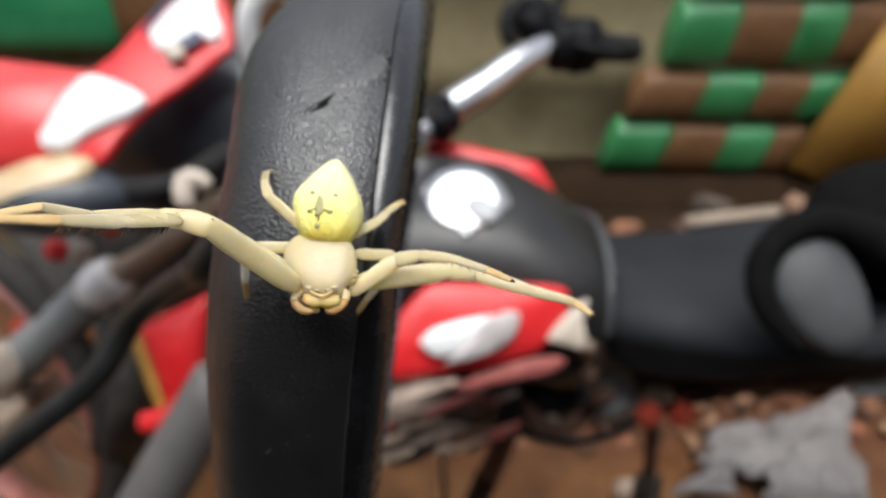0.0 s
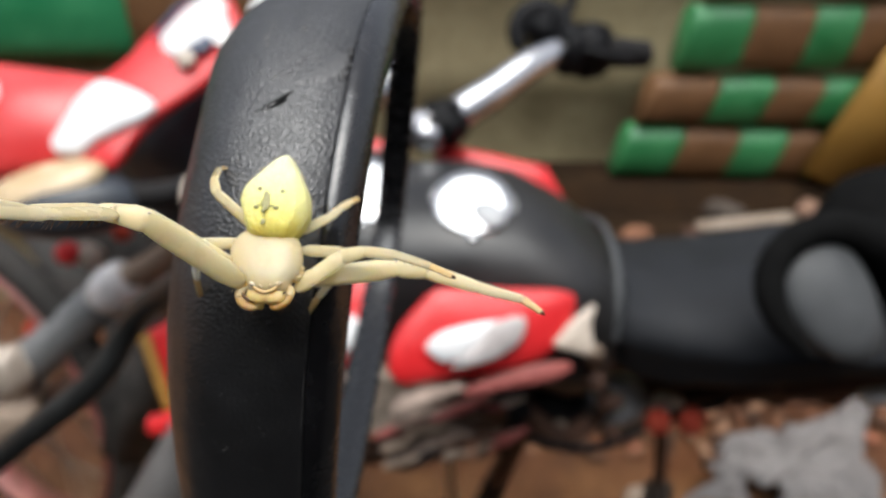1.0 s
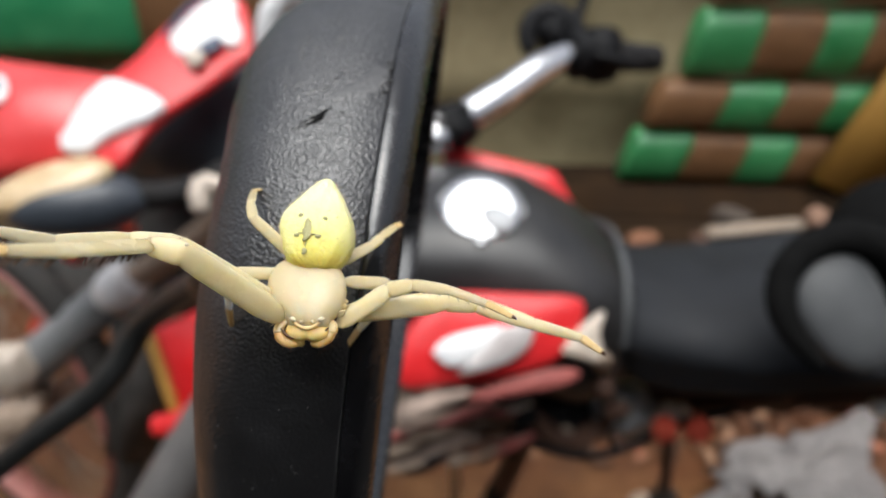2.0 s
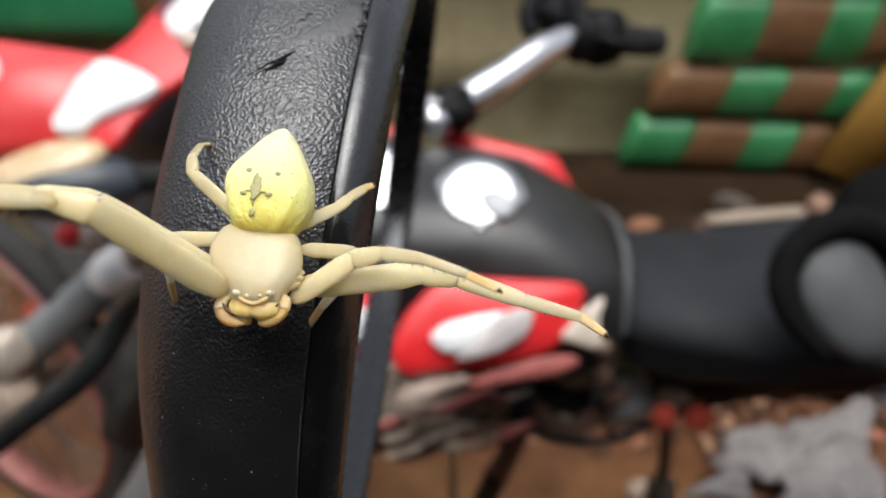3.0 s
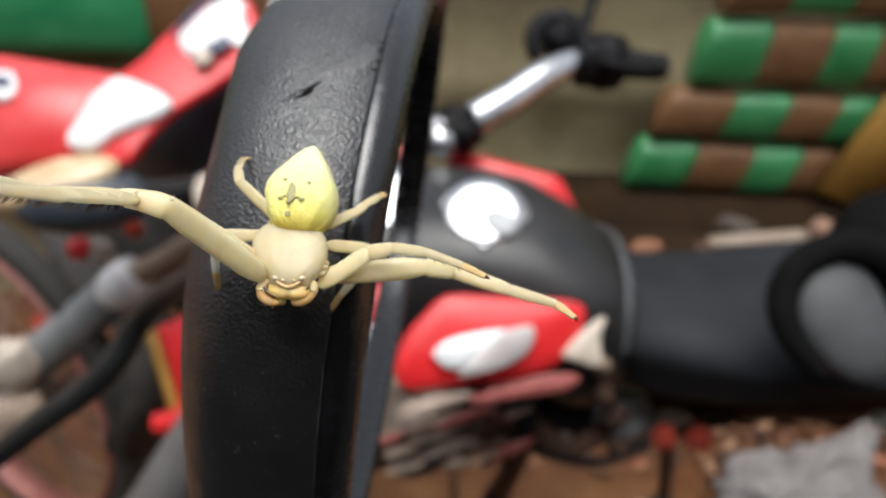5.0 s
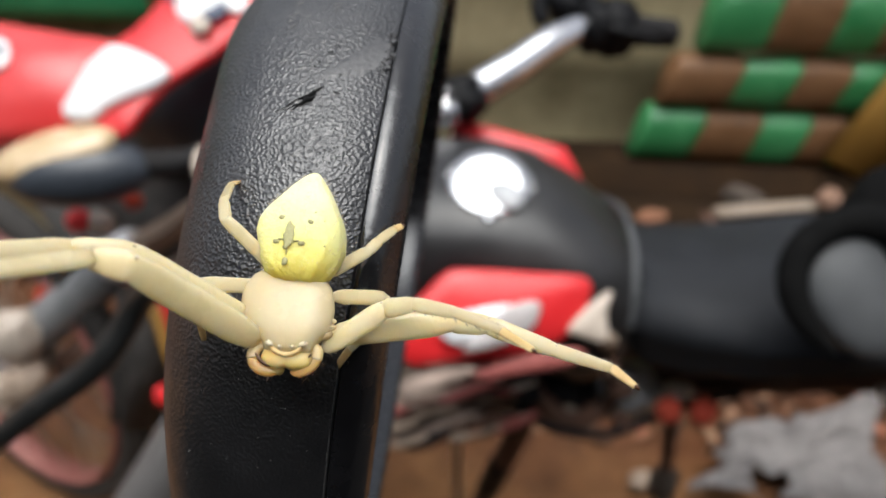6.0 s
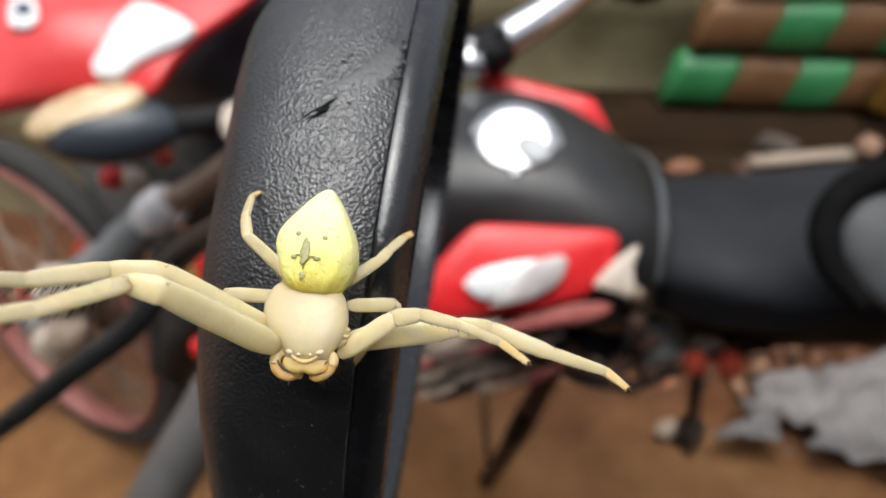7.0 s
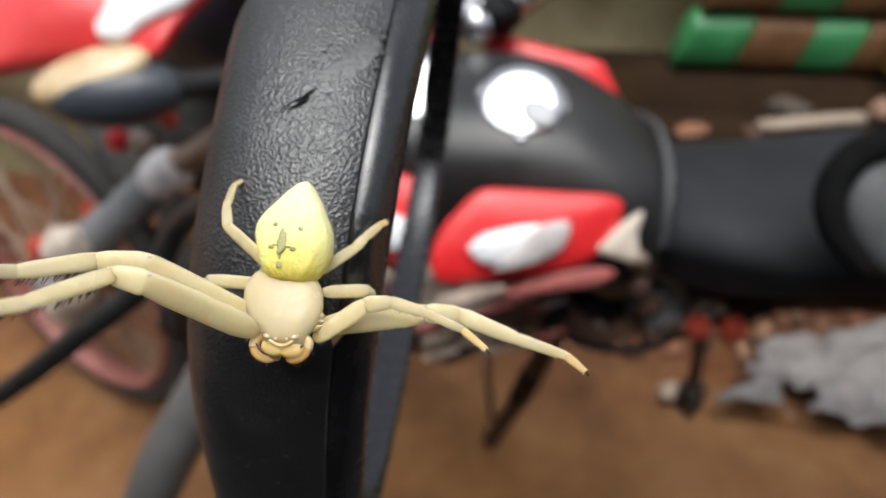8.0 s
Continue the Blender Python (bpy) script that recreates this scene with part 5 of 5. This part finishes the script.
    part("inner_body", blob((-0.32, 0.96, 0.86), (0.2, 0.12, 0.12)), MAT_DARKBLUE, bike, "black inner cowl")
    part("radiator_shroud", box((-0.42, 1.02, 0.62), (0.36, 0.12, 0.3), Euler((0, 0.5, 0.1)).to_matrix(), bevel=0.05), MAT_CASTING, bike, "black engine shroud")
    bar = part("handlebar", tube([(-0.33, 0.95, 0.9), (-0.5, 0.9, 0.93), (-0.72, 0.72, 0.94), (-0.68, 0.45, 0.9), (-0.44, 0.29, 0.862), (-0.33, 0.25, 0.855)], 0.011, 14, 6), MAT_BLACK, bike, "black handlebar")
    part("grip", tube([(-0.47, 0.305, 0.865), (-0.4, 0.275, 0.859), (-0.33, 0.25, 0.855)], 0.015, 14, 4), MAT_RUBBER, bar, "black rubber grip")
    # indicator
    tilt = Euler((0.3, 0.0, 0.3)).to_matrix()
    ind = part("indicator", blob((-0.43, 0.69, 0.862), (0.075, 0.04, 0.036), tilt, seg=24, rings=14), MAT_DARKBLUE, bike, "dark blue-grey indicator body")
    part("lens", blob((-0.455, 0.69, 0.885), (0.07, 0.034, 0.02), Euler((0.3, -0.22, 0.3)).to_matrix(), seg=24, rings=14), MAT_AMBER, ind, "pale amber indicator lens")
    part("stem", tube([(-0.4, 0.705, 0.865), (-0.32, 0.735, 0.862), (-0.26, 0.8, 0.88)], [0.018, 0.015, 0.016], 12, 5), MAT_RUBBER, ind, "black rubber stem")
    # fork, wheel, fender
    hub = Vector((-0.814, 0.948, 0.370))
    part("fork_leg", tube([(-0.78, 0.85, 0.41), (-0.705, 0.853, 0.477), (-0.615, 0.86, 0.549), (-0.533, 0.866, 0.62)], [0.036, 0.038, 0.037, 0.033], 16, 5), MAT_GREY, bike, "grey painted fork leg")
    part("fork_tube", tube([(-0.5, 0.86, 0.65), (-0.434, 0.86, 0.69), (-0.3725, 0.863, 0.735), (-0.3, 0.87, 0.79)], [0.022, 0.019, 0.018, 0.018], 14, 4), MAT_TAN, bike, "dull tan fork tube")
    part("fork_collar", lathe((-0.53, 0.86, 0.622), (-0.478, 0.855, 0.667), [(0, 0.028), (0.15, 0.036), (0.5, 0.038), (0.85, 0.034), (1, 0.024)], 18), MAT_WHITE, bike, "pale fork collar")
    wheel(bike, hub, 0.328, Vector((0.431, 0.902, -0.08)), MAT_PINK)
    part("belly_pan", box((-0.5, 0.83, 0.47), (0.1, 0.05, 0.3), Euler((0, 0.25, 0.4)).to_matrix(), bevel=0.02), MAT_CASTING, bike, "black belly pan")
    shield = part("leg_shield", plate([(-0.361, 0.672, 0.563), (-0.322, 0.687, 0.589), (-0.31, 0.75, 0.7), (-0.402, 0.728, 0.66)], 0.02, 8, 0.012), MAT_RED, bike, "red leg shield")
    part("shield_edge", plate([(-0.376, 0.67, 0.558), (-0.362, 0.671, 0.561), (-0.403, 0.727, 0.659), (-0.415, 0.723, 0.652)], 0.018, 6, 0.003), MAT_OCHRE, shield, "ochre inner edge")
    part("shield_foot", tube([(-0.394, 0.664, 0.552), (-0.366, 0.666, 0.558), (-0.335, 0.676, 0.576)], [0.015, 0.016, 0.014], 12, 4), MAT_RED, shield, "rounded red shield foot")
    part("crash_bar", tube([(-0.28, 0.67, 0.62), (-0.374, 0.61, 0.48), (-0.486, 0.54, 0.3), (-0.58, 0.48, 0.04)], 0.04, 18, 6), MAT_DARKGREY, bike, "thick grey tube")
    part("brake_caliper", blob((-0.692, 0.82, 0.51), (0.04, 0.035, 0.05), seg=20, rings=12, shape=lambda u: 1 + 0.3 * noise.noise(u * 2)), MAT_CREAM, bike, "pale dusty brake caliper")
    bracket = part("bracket", tube([(-0.272, 0.664, 0.905), (-0.274, 0.655, 0.893), (-0.272, 0.648, 0.88)], [0.011, 0.012, 0.01], 12, 4), MAT_CREAM, bike, "pinkish plastic bracket")
    part("hub_cover", blob((-0.695, 0.8, 0.43), (0.05, 0.03, 0.035), Euler((0, -0.6, 0)).to_matrix(), seg=18, rings=10, shape=lambda u: 1 + 0.3 * noise.noise(u * 2)), MAT_TAN, bike, "dusty tan hub cover")
    part("hub_bracket", blob((-0.625, 0.84, 0.45), (0.05, 0.02, 0.03), Euler((0, -0.7, 0)).to_matrix(), seg=18, rings=10, shape=lambda u: 1 + 0.3 * noise.noise(u * 2)), MAT_RUST, bike, "rusty brown hub bracket")
    for x, y, z, r, m, label in [(-0.735, 0.825, 0.445, 0.04, MAT_WORN, "pale dusty hub casting"), (-0.69, 0.815, 0.402, 0.036, MAT_WORN, "pale dusty brake arm"), (-0.68, 0.845, 0.445, 0.026, MAT_TAN, "tan cable boot"), (-0.76, 0.84, 0.475, 0.026, MAT_SHEENRED, "faded red hub ring")]:
        part("hub_piece", blob((x, y, z), (r, r * 0.6, r * 0.8), Euler((0, x * 7, 0)).to_matrix(), seg=18, rings=10, shape=lambda u, x=x: 1 + 0.35 * noise.noise(u * 1.7 + Vector((x * 20, 0, 0)))), m, bike, label)
    part("axle_nut", blob((-0.73, 0.8, 0.4), (0.036, 0.022, 0.045), seg=16, rings=10, shape=lambda u: 1 + 0.25 * noise.noise(u * 2)), MAT_CREAM, bike, "pale axle nut")
    part("red_reflector", blob((-0.745, 0.83, 0.5), (0.026, 0.02, 0.03), seg=14, rings=8), MAT_KNOB, bike, "small red reflector")
    part("red_clip", blob((-0.67, 0.89, 0.545), (0.03, 0.02, 0.02), Euler((0, -0.7, 0)).to_matrix(), seg=14, rings=8), MAT_KNOB, bike, "faded red cable clip")
    part("bracket_arm", tube([(-0.271, 0.662, 0.906), (-0.258, 0.66, 0.904), (-0.248, 0.658, 0.898)], [0.009, 0.009, 0.007], 12, 4), MAT_CREAM, bracket)
    part("bracket_stay", tube([(-0.279, 0.65, 0.884), (-0.283, 0.72, 0.872), (-0.29, 0.78, 0.868)], 0.009, 10, 4), MAT_BLACK, bracket, "black stay")
    part("engine_side", blob((-0.57, 1.06, 0.74), (0.12, 0.08, 0.1), seg=24, rings=14, shape=lambda u: 1 + 0.25 * noise.noise(u * 2)), MAT_CASTING, bike, "dark engine side")
    # no real part: a dark slab added to give the shade behind the wheel
    part("dark_backing", slab([(-0.892, 1.185, 0.66), (-0.631, 1.208, 0.656), (-0.621, 1.064, 0.478), (-0.713, 1.049, 0.471), (-0.822, 1.125, 0.579)], 0.05, 0.01), MAT_CASTING, bike, "added dark panel standing for the shade behind the wheel")
    part("red_tip", blob((-0.481, 0.871, 0.731), (0.014, 0.012, 0.014), seg=14, rings=8), MAT_KNOB, bike, "small dark red plastic tip")
    part("red_marker", blob((-0.502, 0.768, 0.755), (0.017, 0.016, 0.017), seg=14, rings=8), MAT_RED, bike, "small red marker lamp")
    part("cream_marker", blob((-0.478, 0.775, 0.748), (0.019, 0.016, 0.017), seg=14, rings=8), MAT_CREAM, bike, "cream plastic marker")
    return bike


build_red_motorcycle()


# ---------------------------------------------------------------- loose things
def build_clutter():
    helmet = thing("helmet", "black open-face helmet with a grey visor, lying on the seat", "helmet")
    part("shell", blob(Vector((0.508, 0.668, 0.842)), (0.102, 0.094, 0.07), seg=36, rings=20, shape=lambda u: 1 + 0.05 * noise.noise(u * 2.5)), MAT_FOAM, helmet, "matt black shell")
    seal = [(0.53, 0.705, 0.79), (0.504, 0.716, 0.806), (0.464, 0.723, 0.818), (0.429, 0.719, 0.817), (0.397, 0.707, 0.804), (0.376, 0.688, 0.781), (0.373, 0.669, 0.757), (0.383, 0.651, 0.734), (0.402, 0.637, 0.715), (0.417, 0.628, 0.703)]
    part("visor_seal", tube([EYE + (Vector(q) - EYE) * 0.84 for q in seal], [0.022, 0.022, 0.019, 0.0165, 0.0155, 0.015, 0.0145, 0.0125, 0.009, 0.005], 14, 4), MAT_FOAM, helmet, "thick black foam visor seal")
    rim = [(0.449, 0.715, 0.81), (0.421, 0.71, 0.805), (0.398, 0.697, 0.791), (0.39, 0.68, 0.77), (0.395, 0.661, 0.746), (0.413, 0.644, 0.723), (0.435, 0.632, 0.706), (0.461, 0.627, 0.698), (0.489, 0.632, 0.702), (0.504, 0.645, 0.717), (0.504, 0.666, 0.743), (0.495, 0.686, 0.77), (0.476, 0.707, 0.797)]
    part("visor", slab([EYE + (Vector(q) - EYE) * 0.84 for q in rim], 0.018, 0.012), MAT_VISOR, helmet, "dull grey visor")
    sheet = thing("plastic_sheet", "crumpled pale grey plastic sheet lying on the earth", "plastic sheet")
    bm = bmesh.new()
    n = 30
    rows = []
    for j in range(n + 1):
        row = []
        for i in range(n + 1):
            u, v = i / n - 0.5, j / n - 0.5
            q = Vector((u * 3.2, v * 3.2, 0.7))
            edge = 1 + 0.3 * noise.noise(Vector((math.cos(math.atan2(v, u)) * 2.2, math.sin(math.atan2(v, u)) * 2.2, 1)))
            row.append(Vector((0.735 + u * 0.37 * edge + 0.12 * v, 1.05 + 0.04 * (u + 0.5) + v * (0.15 + 0.2 * (u + 0.5)) * edge, 0.03 + 0.085 * abs(noise.noise(q)) + 0.035 * abs(noise.noise(q * 2.6)))))
        rows.append(row)
    loft(rows, False, bm, False)
    loft([[p - Vector((0, 0, 0.004)) for p in r] for r in rows], False, bm, False)
    gone = [f for f in bm.faces if noise.noise(Vector((f.calc_center_median().x * 7, f.calc_center_median().y * 7, 4.2))) > 0.3]
    bmesh.ops.delete(bm, geom=gone, context="FACES")
    part("sheet", bm, MAT_SHEET, sheet)


def build_litter():
    """Dry leaves and brick chips along the foot of the wall."""
    rnd = random.Random(21)
    bm = bmesh.new()
    for k in range(420):
        x, y = rnd.uniform(-0.3, 1.3), 1.12 + 0.42 * rnd.random() ** 0.9
        size = rnd.uniform(0.012, 0.034)
        turn = Euler((rnd.uniform(-0.5, 0.5), rnd.uniform(-0.5, 0.5), rnd.uniform(0, 6.3))).to_matrix()
        c = Vector((x, y, 0.012 + size * 0.25 + 0.05 * max(0, y - 1.35)))
        blob(c, (size, size * rnd.uniform(0.4, 0.8), size * rnd.uniform(0.12, 0.4)), turn, seg=7, rings=4, bm=bm)
    tagged(link_mesh("leaf_litter", bm, MAT_LITTER, smooth=False), "dry brown leaves and brick chips on the earth", "leaf litter", kind="stuff")


def build_stone():
    stone = blob((0.393, 1.012, 0.022), (0.03, 0.022, 0.018), Euler((0, 0, 0.6)).to_matrix(), seg=16, rings=10, shape=lambda u: 1 + 0.3 * noise.noise(u * 1.8))
    tagged(link_mesh("stone", stone, MAT_TAN), "small pale stone lying on the bare earth", "stone")


build_clutter()
build_stone()
build_litter()
